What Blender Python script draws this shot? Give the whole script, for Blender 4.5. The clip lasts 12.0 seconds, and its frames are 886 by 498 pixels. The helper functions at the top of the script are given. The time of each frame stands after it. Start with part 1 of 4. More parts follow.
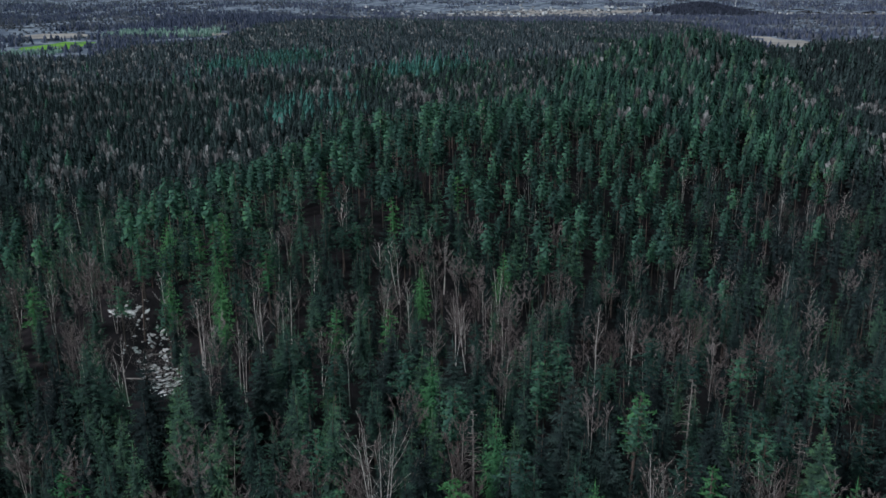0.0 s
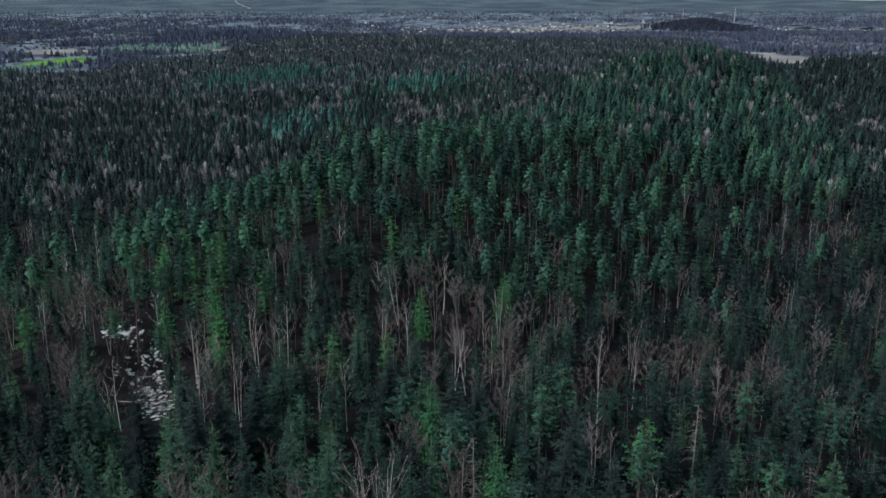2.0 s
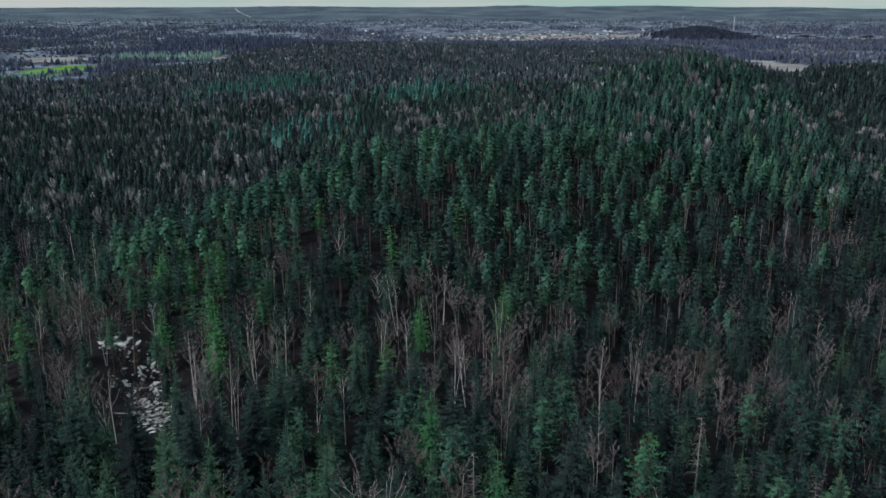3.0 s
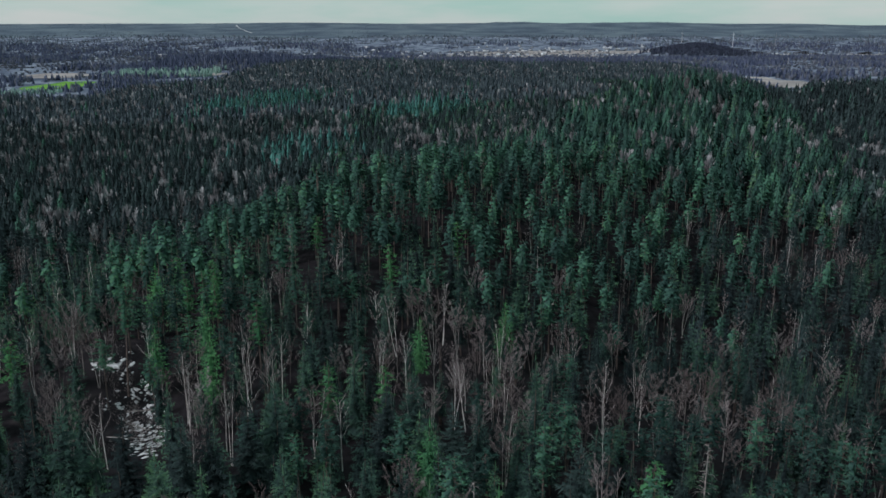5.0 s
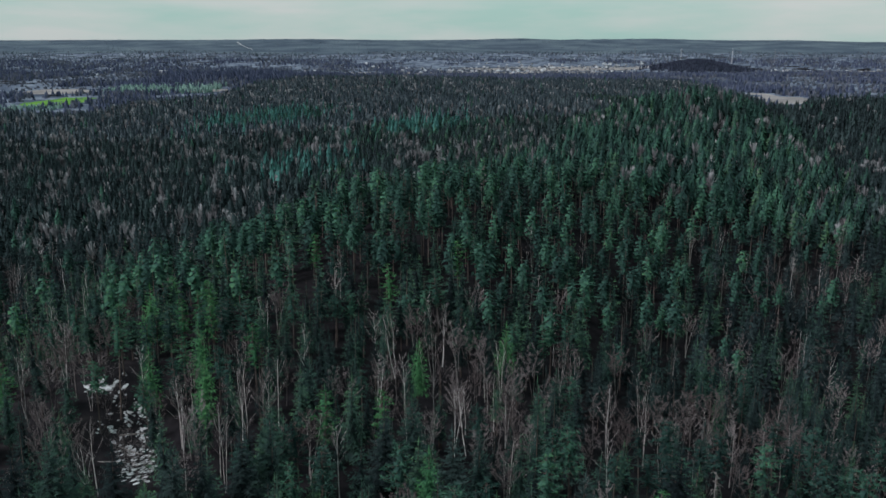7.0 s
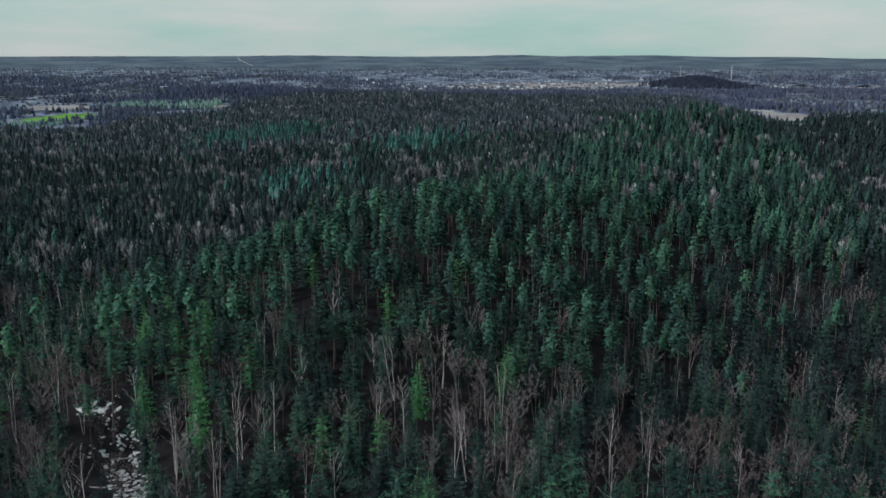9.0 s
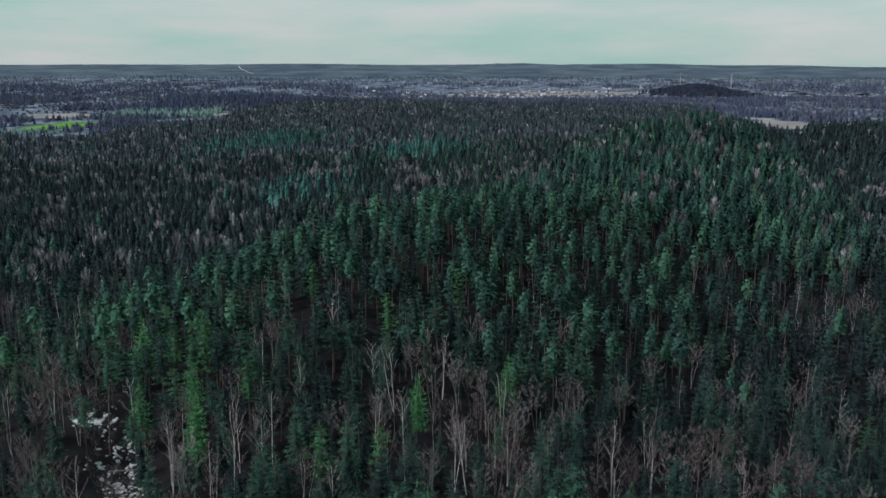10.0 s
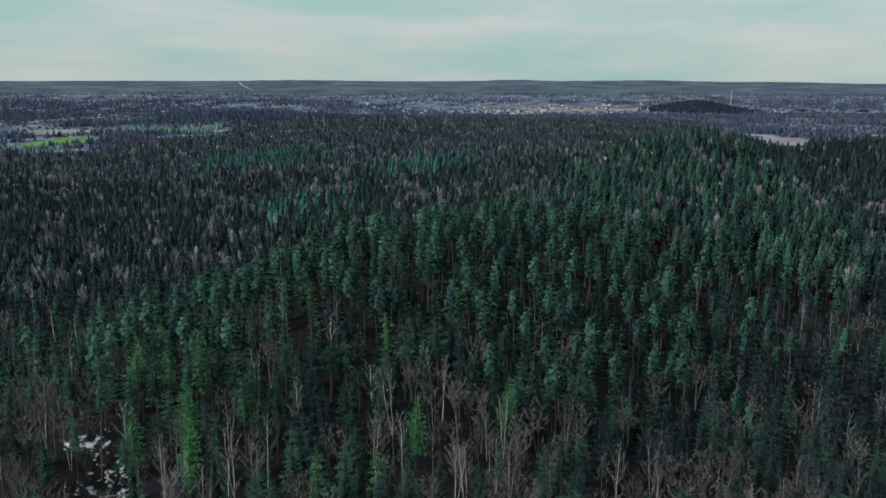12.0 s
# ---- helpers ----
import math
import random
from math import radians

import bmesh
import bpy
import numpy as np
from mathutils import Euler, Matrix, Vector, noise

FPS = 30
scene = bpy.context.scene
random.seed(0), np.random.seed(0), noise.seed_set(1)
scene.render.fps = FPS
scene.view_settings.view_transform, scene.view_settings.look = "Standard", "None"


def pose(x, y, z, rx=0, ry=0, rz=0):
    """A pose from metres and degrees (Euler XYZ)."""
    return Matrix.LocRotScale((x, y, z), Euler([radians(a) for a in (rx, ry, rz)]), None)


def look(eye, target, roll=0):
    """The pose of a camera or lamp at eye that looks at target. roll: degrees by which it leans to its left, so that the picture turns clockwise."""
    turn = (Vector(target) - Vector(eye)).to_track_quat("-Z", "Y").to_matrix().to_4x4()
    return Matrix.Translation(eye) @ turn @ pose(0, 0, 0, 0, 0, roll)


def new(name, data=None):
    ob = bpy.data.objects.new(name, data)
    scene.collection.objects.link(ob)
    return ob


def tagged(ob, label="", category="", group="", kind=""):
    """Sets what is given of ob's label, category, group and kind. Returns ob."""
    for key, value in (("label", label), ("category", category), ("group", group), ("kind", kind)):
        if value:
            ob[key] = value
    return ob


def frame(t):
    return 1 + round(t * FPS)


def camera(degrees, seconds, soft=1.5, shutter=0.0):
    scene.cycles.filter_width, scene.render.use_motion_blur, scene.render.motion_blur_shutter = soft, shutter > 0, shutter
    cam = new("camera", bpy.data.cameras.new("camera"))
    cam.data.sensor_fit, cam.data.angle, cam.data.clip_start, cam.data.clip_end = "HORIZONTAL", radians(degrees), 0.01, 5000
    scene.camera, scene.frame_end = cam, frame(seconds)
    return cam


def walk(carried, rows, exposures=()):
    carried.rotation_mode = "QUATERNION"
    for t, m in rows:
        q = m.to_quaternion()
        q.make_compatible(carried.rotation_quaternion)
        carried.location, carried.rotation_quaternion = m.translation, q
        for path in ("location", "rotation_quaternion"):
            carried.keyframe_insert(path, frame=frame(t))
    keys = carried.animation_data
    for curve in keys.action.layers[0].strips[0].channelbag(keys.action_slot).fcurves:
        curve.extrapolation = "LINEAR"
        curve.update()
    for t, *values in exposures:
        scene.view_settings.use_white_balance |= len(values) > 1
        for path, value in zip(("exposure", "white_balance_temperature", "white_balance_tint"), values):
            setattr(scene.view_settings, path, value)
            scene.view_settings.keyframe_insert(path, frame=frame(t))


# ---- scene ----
# ---- camera and walk ----
cam = camera(54.0, 12.0, soft=1.62)
SPEED = 1.6


def drone(t):
    """The drone's steady forward glide while its gimbal tilts slowly up."""
    s = t - 6.0
    eye = Vector((0.0155 * s, SPEED * (s - 0.00203 * s * s), 80.0 + 0.0294 * s))
    pitch = radians(-14.083 + 0.5109 * s + 0.00145 * s * s - 4.24e-5 * s ** 3)
    yaw = radians(-0.00152 * s + 0.00096 * s * s)
    way = Vector((-math.sin(yaw) * math.cos(pitch), math.cos(yaw) * math.cos(pitch), math.sin(pitch)))
    return look(eye, eye + way * 100, 0.0139 * s)


walk(cam, [(0.5 * i, drone(0.5 * i)) for i in range(25)], [(0.0, 0.0), (12.0, 0.0)])

# ---- world and sun ----
SUN_ELEVATION, SUN_AZIMUTH = radians(33), radians(-118)
world = bpy.data.worlds.new("overcast_sky")
scene.world = world
world.use_nodes = True
wn, wl = world.node_tree.nodes, world.node_tree.links
wn.clear()
w_out, w_bg = wn.new("ShaderNodeOutputWorld"), wn.new("ShaderNodeBackground")
sky = wn.new("ShaderNodeTexSky")
sky.sky_type, sky.sun_disc = "NISHITA", False
sky.sun_elevation, sky.sun_rotation = SUN_ELEVATION, SUN_AZIMUTH
sky_gain = wn.new("ShaderNodeVectorMath")
sky_gain.operation = "SCALE"
sky_gain.inputs["Scale"].default_value = 0.10
w_co, w_map = wn.new("ShaderNodeTexCoord"), wn.new("ShaderNodeMapping")
w_map.inputs["Scale"].default_value = (3.0, 3.0, 18.0)
w_noise, w_ramp, w_mix = wn.new("ShaderNodeTexNoise"), wn.new("ShaderNodeValToRGB"), wn.new("ShaderNodeMix")
w_noise.inputs["Scale"].default_value, w_noise.inputs["Detail"].default_value = 1.3, 5.0
w_noise.inputs["Roughness"].default_value = 0.55
w_ramp.color_ramp.elements[0].position, w_ramp.color_ramp.elements[0].color = 0.37, (0.365, 0.565, 0.535, 1)
w_ramp.color_ramp.elements[1].position, w_ramp.color_ramp.elements[1].color = 0.66, (0.57, 0.62, 0.622, 1)
w_mix.data_type = "RGBA"
w_mix.inputs["Factor"].default_value = 0.9
wl.new(w_co.outputs["Generated"], w_map.inputs["Vector"])
wl.new(w_map.outputs["Vector"], w_noise.inputs["Vector"])
wl.new(w_noise.outputs["Fac"], w_ramp.inputs["Fac"])
wl.new(sky.outputs["Color"], sky_gain.inputs[0])
wl.new(sky_gain.outputs["Vector"], w_mix.inputs["A"])
wl.new(w_ramp.outputs["Color"], w_mix.inputs["B"])
wl.new(w_mix.outputs["Result"], w_bg.inputs["Color"])
wl.new(w_bg.outputs["Background"], w_out.inputs["Surface"])
# an overcast sky is brighter overhead than at the horizon
w_sep, w_up, w_gain = wn.new("ShaderNodeSeparateXYZ"), wn.new("ShaderNodeMath"), wn.new("ShaderNodeMath")
w_up.operation, w_gain.operation = "MAXIMUM", "MULTIPLY_ADD"
w_up.inputs[1].default_value = 0.0
w_gain.inputs[1].default_value, w_gain.inputs[2].default_value = 0.5, 0.95
wl.new(w_co.outputs["Generated"], w_sep.inputs["Vector"])
wl.new(w_sep.outputs["Z"], w_up.inputs[0])
wl.new(w_up.outputs[0], w_gain.inputs[0])
wl.new(w_gain.outputs[0], w_bg.inputs["Strength"])

sun = new("sun", bpy.data.lights.new("sun", "SUN"))
sun.data.energy, sun.data.angle, sun.data.color = 3.3, radians(11), (1.0, 0.935, 0.975)
sun.matrix_world = look((0, 0, 0), (-math.sin(SUN_AZIMUTH) * math.cos(SUN_ELEVATION), -math.cos(SUN_AZIMUTH) * math.cos(SUN_ELEVATION), -math.sin(SUN_ELEVATION)))


# ---- materials ----
def material(name, stops, rough=0.85, scale=1.0, bump=0.0, detail=6.0, tone=0.0, spec=0.0, patch=0.0, fresh_lit=0.0):
    """Noise-coloured surface. stops: colours from dark to light. tone: how far each tree's own shade moves it along
    them.
    patch: how far slow variation over the land (about 60 m) moves it. The last sets how much lighter the bough ends
    are, for young needles and painted light."""
    m = bpy.data.materials.new(name)
    m.use_nodes = True
    n, l = m.node_tree.nodes, m.node_tree.links
    p = n["Principled BSDF"]
    p.inputs["Roughness"].default_value = rough
    p.inputs["Specular IOR Level"].default_value = spec
    geo = n.new("ShaderNodeNewGeometry")
    tex, ramp = n.new("ShaderNodeTexNoise"), n.new("ShaderNodeValToRGB")
    tex.inputs["Scale"].default_value, tex.inputs["Detail"].default_value = scale, detail
    l.new(geo.outputs["Position"], tex.inputs["Vector"])
    fac = tex.outputs["Fac"]

    def add(socket, amount):
        mid, mul = n.new("ShaderNodeMath"), n.new("ShaderNodeMath")
        mid.operation, mul.operation = "SUBTRACT", "MULTIPLY_ADD"
        mid.inputs[1].default_value, mul.inputs[1].default_value = 0.5, amount
        l.new(socket, mid.inputs[0])
        l.new(mid.outputs[0], mul.inputs[0])
        l.new(fac, mul.inputs[2])
        return mul.outputs[0]

    if tone:
        att, info = n.new("ShaderNodeAttribute"), n.new("ShaderNodeObjectInfo")
        att.attribute_name = "tone"
        both, part_of = n.new("ShaderNodeMath"), n.new("ShaderNodeMath")
        part_of.operation = "FRACT"
        l.new(att.outputs["Fac"], both.inputs[0])
        l.new(info.outputs["Random"], both.inputs[1])
        l.new(both.outputs[0], part_of.inputs[0])
        fac = add(part_of.outputs[0], tone)
    if patch:
        slow = n.new("ShaderNodeTexNoise")
        slow.inputs["Scale"].default_value, slow.inputs["Detail"].default_value = 0.016, 2.0
        l.new(geo.outputs["Position"], slow.inputs["Vector"])
        fac = add(slow.outputs["Fac"], patch)
    # lightens bough ends: young growth and painted light together
    if fresh_lit:
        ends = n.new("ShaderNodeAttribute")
        ends.attribute_name = "fresh_lit"
        fac = add(ends.outputs["Fac"], fresh_lit)
    for i, (pos, col) in enumerate(stops):
        e = ramp.color_ramp.elements[i] if i < 2 else ramp.color_ramp.elements.new(pos)
        e.position, e.color = pos, (*col, 1)
    l.new(fac, ramp.inputs["Fac"])
    l.new(ramp.outputs["Color"], p.inputs["Base Color"])
    if bump:
        b = n.new("ShaderNodeBump")
        b.inputs["Strength"].default_value, b.inputs["Distance"].default_value = bump, 0.1
        l.new(tex.outputs["Fac"], b.inputs["Height"])
        l.new(b.outputs["Normal"], p.inputs["Normal"])
    return m


SPRUCE = material("spruce_needles", [(0.1, (0.0095, 0.0135, 0.0155)), (0.45, (0.021, 0.039, 0.037)), (0.75, (0.036, 0.074, 0.056)), (1.0, (0.062, 0.125, 0.068))], scale=0.9, tone=0.6, patch=0.3, fresh_lit=0.5)
# a darker copy of the spruce needles, with shade put into the colour
SHADED_SPRUCE = material("shaded_spruce_needles", [(0.1, (0.0090, 0.0130, 0.0152)), (0.5, (0.0205, 0.0310, 0.0345)), (1.0, (0.044, 0.069, 0.070))], scale=0.9, tone=0.6, patch=0.2, fresh_lit=0.5)
# for near trees: the same painted shade, darker still
NEAR_SHADED_SPRUCE = material("near_shaded_spruce_needles", [(0.1, (0.0072, 0.0105, 0.0122)), (0.5, (0.0158, 0.0250, 0.0268)), (1.0, (0.037, 0.060, 0.057))], scale=0.9, tone=0.6, patch=0.2, fresh_lit=0.5)
TEAL_PINE = material("teal_young_pine", [(0.1, (0.02783, 0.077, 0.07728)), (0.9, (0.06325, 0.176, 0.161))], scale=0.9, tone=0.6)
FAR_TWIG = material("bare_far_twigs", [(0.1, (0.078, 0.074, 0.082)), (0.5, (0.150, 0.150, 0.162)), (1.0, (0.30, 0.312, 0.33))], scale=0.5, tone=0.65, patch=0.3)
PINE = material("pine_needles", [(0.1, (0.0125, 0.025, 0.025)), (0.45, (0.028, 0.062, 0.054)), (0.75, (0.047, 0.115, 0.082)), (1.0, (0.078, 0.182, 0.090))], scale=0.9, tone=0.5, patch=0.3, fresh_lit=0.42)
YOUNG = material("young_needles", [(0.2, (0.0285, 0.088, 0.0486)), (0.8, (0.06175, 0.1672, 0.0702))], scale=0.8, tone=0.4, fresh_lit=0.3)
BARK = material("spruce_bark", [(0.3, (0.035, 0.028, 0.026)), (0.7, (0.09, 0.07, 0.065))], scale=3.0, bump=0.4)
PINE_BARK = material("pine_bark", [(0.3, (0.055, 0.045, 0.043)), (0.7, (0.125, 0.100, 0.094))], scale=2.5, bump=0.4)
BIRCH_BARK = material("birch_bark", [(0.3, (0.08, 0.0702, 0.0702)), (0.6, (0.208, 0.1872, 0.1872)), (0.95, (0.496, 0.468, 0.468))], scale=1.6, bump=0.2, tone=0.8)
TWIG = material("birch_twigs", [(0.2, (0.058, 0.047, 0.049)), (0.55, (0.108, 0.090, 0.094)), (0.8, (0.168, 0.147, 0.154)), (1.0, (0.27, 0.243, 0.252))], scale=0.6, tone=0.6, patch=0.4)
PALE_TWIG = material("pale_twigs", [(0.2, (0.15, 0.14, 0.142)), (0.8, (0.33, 0.32, 0.32))], scale=0.6, tone=0.4)
WHITE_BARK = material("white_birch_bark", [(0.25, (0.242, 0.231, 0.231)), (0.5, (0.55, 0.528, 0.528)), (0.8, (0.792, 0.77, 0.77))], scale=1.6, bump=0.2, tone=0.3)
SNAG = material("dead_wood", [(0.3, (0.11, 0.10, 0.10)), (0.75, (0.30, 0.28, 0.28))], scale=2.0, bump=0.3)
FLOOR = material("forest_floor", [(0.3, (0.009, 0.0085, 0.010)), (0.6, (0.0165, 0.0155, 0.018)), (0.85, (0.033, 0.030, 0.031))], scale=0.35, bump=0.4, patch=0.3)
SNOW = material("old_snow", [(0.35, (0.22, 0.222, 0.235)), (0.62, (0.54, 0.553, 0.58))], scale=0.9, rough=0.6, bump=0.3)
# the next six carry the blue of distance haze in their colour
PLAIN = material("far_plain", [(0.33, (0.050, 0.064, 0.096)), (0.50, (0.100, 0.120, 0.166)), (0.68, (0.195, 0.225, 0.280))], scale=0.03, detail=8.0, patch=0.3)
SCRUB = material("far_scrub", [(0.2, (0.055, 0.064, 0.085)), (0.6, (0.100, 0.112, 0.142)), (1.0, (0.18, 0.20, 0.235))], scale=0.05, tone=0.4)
HAZY_FAR_WOOD = material("hazy_far_wood", [(0.25, (0.033, 0.044, 0.078)), (0.6, (0.062, 0.076, 0.122)), (0.95, (0.110, 0.125, 0.176))], scale=0.05, tone=0.35, patch=0.3)
# far copy of the spruce needles, made paler and bluer by painted haze
HAZY_MID_WOOD = material("hazy_mid_wood", [(0.1, (0.021, 0.030, 0.038)), (0.5, (0.041, 0.056, 0.068)), (1.0, (0.080, 0.104, 0.114))], scale=0.3, tone=0.6, patch=0.3, fresh_lit=0.4)
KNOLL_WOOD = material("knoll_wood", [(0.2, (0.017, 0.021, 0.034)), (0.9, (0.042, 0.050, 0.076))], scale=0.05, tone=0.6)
HAZY_RIDGE_WOOD = material("hazy_ridge_wood", [(0.36, (0.055, 0.073, 0.100)), (0.5, (0.076, 0.099, 0.128)), (0.64, (0.100, 0.128, 0.154))], scale=0.006, detail=7.0)
FIELD = material("dry_field", [(0.3, (0.15, 0.14, 0.145)), (0.7, (0.29, 0.27, 0.27))], scale=0.03, patch=0.3)
SAPLING = material("sapling_leaves", [(0.2, (0.114, 0.187, 0.1805)), (0.8, (0.266, 0.408, 0.361))], scale=0.1, tone=0.6)
MEADOW = material("green_meadow", [(0.3, (0.07, 0.16, 0.04)), (0.7, (0.13, 0.27, 0.06))], scale=0.06)
HOUSE_WALL = material("house_wall", [(0.3, (0.16, 0.17, 0.19)), (0.8, (0.48, 0.50, 0.54))], scale=0.02, tone=0.8)
HOUSE_ROOF = material("house_roof", [(0.3, (0.15, 0.155, 0.175)), (0.8, (0.42, 0.44, 0.48))], scale=0.02, tone=0.8)

# ---- the lie of the land ----
HILLS = [(-12, 268, 45, 21.0), (45, 312, 45, 12.4), (88, 385, 50, 14.8), (112, 485, 60, 17.7), (182, 560, 58, 30.1),
         (-45, 195, 45, 11.0), (0, 95, 60, 12.5), (60, 160, 50, -4.4), (-57, 149, 11, -5.7), (-71, 170, 11, 3.6), (-125, 285, 70, -6.9), (95, 240, 50, -10.0)]
HOLLOWS = [(-20, 470, 90, 9.0), (-200, 520, 120, -13.2), (268, 520, 70, -22.4), (330, 720, 140, -1.8), (-60, 800, 150, 4.6),
           (110, 800, 120, 8.7), (145, 290, 50, -5.4), (-290, 740, 150, -11.7), (305, 668, 85, -14),
           (188, 545, 36, 8.5), (140, 548, 34, 1.5), (196, 455, 30, 3.5)]
FAR_HILLS = [(768, 2690, 84, 25), (-390, 1720, 130, 16), (-120, 1480, 120, 8), (420, 2050, 160, 5), (-540, 1280, 260, -11)]
RIDGES = [(390, 4700, 150, 5), (980, 4700, 270, 4), (2050, 4700, 200, 4), (2500, 4700, 500, -16), (1500, 4700, 200, -4), (-2300, 4700, 800, -3)]


def height(x, y):
    """The ground's height at x, y (arrays or numbers)."""
    x, y = np.asarray(x, float), np.asarray(y, float)
    z = np.full(np.broadcast(x, y).shape, -0.4)
    for a, b, s, h in HILLS + HOLLOWS + FAR_HILLS:
        z = z + h * np.exp(-((x - a) ** 2 + (y - b) ** 2) / (2 * s * s))
    sink = np.clip((y - 1250) / 1300, 0, 1)
    z = z - 14 * sink * sink * (3 - 2 * sink) + 84 * np.clip((y - 2700) / 2000, 0, 1.05) ** 1.25
    for a, b, s, h in RIDGES:
        z = z + h * np.exp(-((x - a) / s) ** 4 - ((y - b) / 500) ** 2)
    z = z + 1.2 * np.sin(x / 23 + 1.3 * np.sin(y / 31)) * np.cos(y / 27 + 0.7) * np.clip(y / 60 + 2, 0, 1)
    return z + np.clip((y - 1000) / 2000, 0, 1) * (2 * np.sin(x / 170 + y / 260) + 1.5 * np.cos(x / 310 - y / 140))


def spot(x, y):
    return Vector((x, y, float(height(x, y))))


# ---- mesh helpers ----
def mesh_of(name, verts, tris, mat, tones=None, fresh_lit=None):
    me = bpy.data.meshes.new(name)
    verts, tris = np.asarray(verts, np.float32).reshape(-1, 3), np.asarray(tris, np.int32).reshape(-1, 3)
    me.vertices.add(len(verts))
    me.vertices.foreach_set("co", verts.ravel())
    me.loops.add(tris.size)
    me.loops.foreach_set("vertex_index", tris.ravel())
    me.polygons.add(len(tris))
    me.polygons.foreach_set("loop_start", np.arange(0, tris.size, 3, dtype=np.int32))
    me.update(calc_edges=True)
    me.materials.append(mat)
    if tones is not None:
        me.attributes.new("tone", "FLOAT", "POINT").data.foreach_set("value", np.asarray(tones, np.float32))
    if fresh_lit is not None:
        me.attributes.new("fresh_lit", "FLOAT", "POINT").data.foreach_set("value", np.asarray(fresh_lit, np.float32))
    return me


class Shape:
    """Triangles gathered for one mesh."""

    def __init__(self):
        self.v, self.f, self.young = [], [], {}

    def tri(self, a, b, c, young=None):
        """young: how light the needles are at the three corners: young growth, with inner shade and lit tips painted
        in.
        """
        k = len(self.v)
        self.v += [tuple(a), tuple(b), tuple(c)]
        self.f.append((k, k + 1, k + 2))
        if young:
            self.young.update({k: young[0], k + 1: young[1], k + 2: young[2]})

    def fresh_lit(self):
        out = np.full(len(self.v), 0.1, np.float32)
        for k, y in self.young.items():
            out[k] = y
        return out

    def quad(self, a, b, c, d):
        k = len(self.v)
        self.v += [tuple(a), tuple(b), tuple(c), tuple(d)]
        self.f += [(k, k + 1, k + 2), (k, k + 2, k + 3)]

    def tube(self, points, radii, sides):
        """A tapered limb through the points."""
        k0 = len(self.v)
        for i, (p, r) in enumerate(zip(points, radii)):
            p = Vector(p)
            d = (Vector(points[min(i + 1, len(points) - 1)]) - Vector(points[max(i - 1, 0)])).normalized()
            side = d.cross(Vector((0.31, 0.95, 0.05))).normalized()
            up = d.cross(side)
            for j in range(sides):
                a = 2 * math.pi * j / sides
                self.v.append(tuple(p + (side * math.cos(a) + up * math.sin(a)) * r))
        for i in range(len(points) - 1):
            for j in range(sides):
                a, b = k0 + i * sides + j, k0 + i * sides + (j + 1) % sides
                self.f += [(a, b, b + sides), (a, b + sides, a + sides)]

    def mesh(self, name, mat):
        return mesh_of(name, self.v, self.f, mat, fresh_lit=self.fresh_lit() if self.young else None)

    def arrays(self):
        return np.array(self.v, np.float32), np.array(self.f, np.int32)


def on_circle(a, r, z):
    return Vector((math.cos(a) * r, math.sin(a) * r, z))


def bough(s, rng, start, a, length, drop, segs, wide, bare=0.0, hang=0.4, curl=0.12, age=0.0, fine=False):
    """A needled branch: a sagging spine whose end turns up, with ragged wings of twigs on both sides."""
    side, ahead = Vector((-math.sin(a), math.cos(a), 0)), Vector((math.cos(a), math.sin(a), 0))
    spine = [start + ahead * length * q + Vector((0, 0, (-drop * q * (1.35 - 0.35 * q) + curl * q ** 3) * length)) for q in (bare + (1 - bare) * j / segs for j in range(segs + 1))]
    for j in range(segs):
        q = bare + (1 - bare) * (j + 0.5) / segs
        p0, p1 = spine[j], spine[j + 1]
        for wing in (1, -1):
            for base in ((0.0, 0.55), (0.5, 1.0)) if fine else ((0.05, 0.7),):
                w = wide * length * (0.45 + 0.9 * q - 0.75 * q * q) * rng.uniform(0.6, 1.4) + 0.04
                a0, a1 = p0.lerp(p1, base[0]), p0.lerp(p1, base[1])
                tip = a1 + (p1 - p0) * rng.uniform(-0.2, 0.7) + side * w * wing + Vector((0, 0, -w * hang * rng.uniform(0.0, 2.0)))
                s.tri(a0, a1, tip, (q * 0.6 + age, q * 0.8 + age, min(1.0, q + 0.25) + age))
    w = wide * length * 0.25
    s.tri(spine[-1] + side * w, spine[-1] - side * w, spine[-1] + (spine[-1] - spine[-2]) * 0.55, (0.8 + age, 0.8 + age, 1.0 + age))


def skirts(s, rng, h, r, low, tiers, sides, young, top=0.94):
    """Ragged skirts of twigs one above the other, narrowing to the top."""
    for w in range(tiers):
        k = (w + rng.uniform(0, 0.3)) / tiers
        z, out, n, turn = h * (low + (top - low) * k), r * (1 - k) ** 0.8 + 0.2, max(3, round(sides * (1 - 0.45 * k))), rng.uniform(0, 6.283)
        deep = h * (top - low) / tiers
        for j in range(n):
            a, half = turn + 6.283 * (j + rng.uniform(-0.25, 0.25)) / n, 2.1 / n
            q = out * rng.uniform(0.75, 1.2)
            s.tri((0, 0, z + deep * rng.uniform(1.0, 1.5)), on_circle(a - half, q, z - 0.1 * q * rng.uniform(0, 2)), on_circle(a + half, q * rng.uniform(0.8, 1.1), z - 0.3 * q), young)


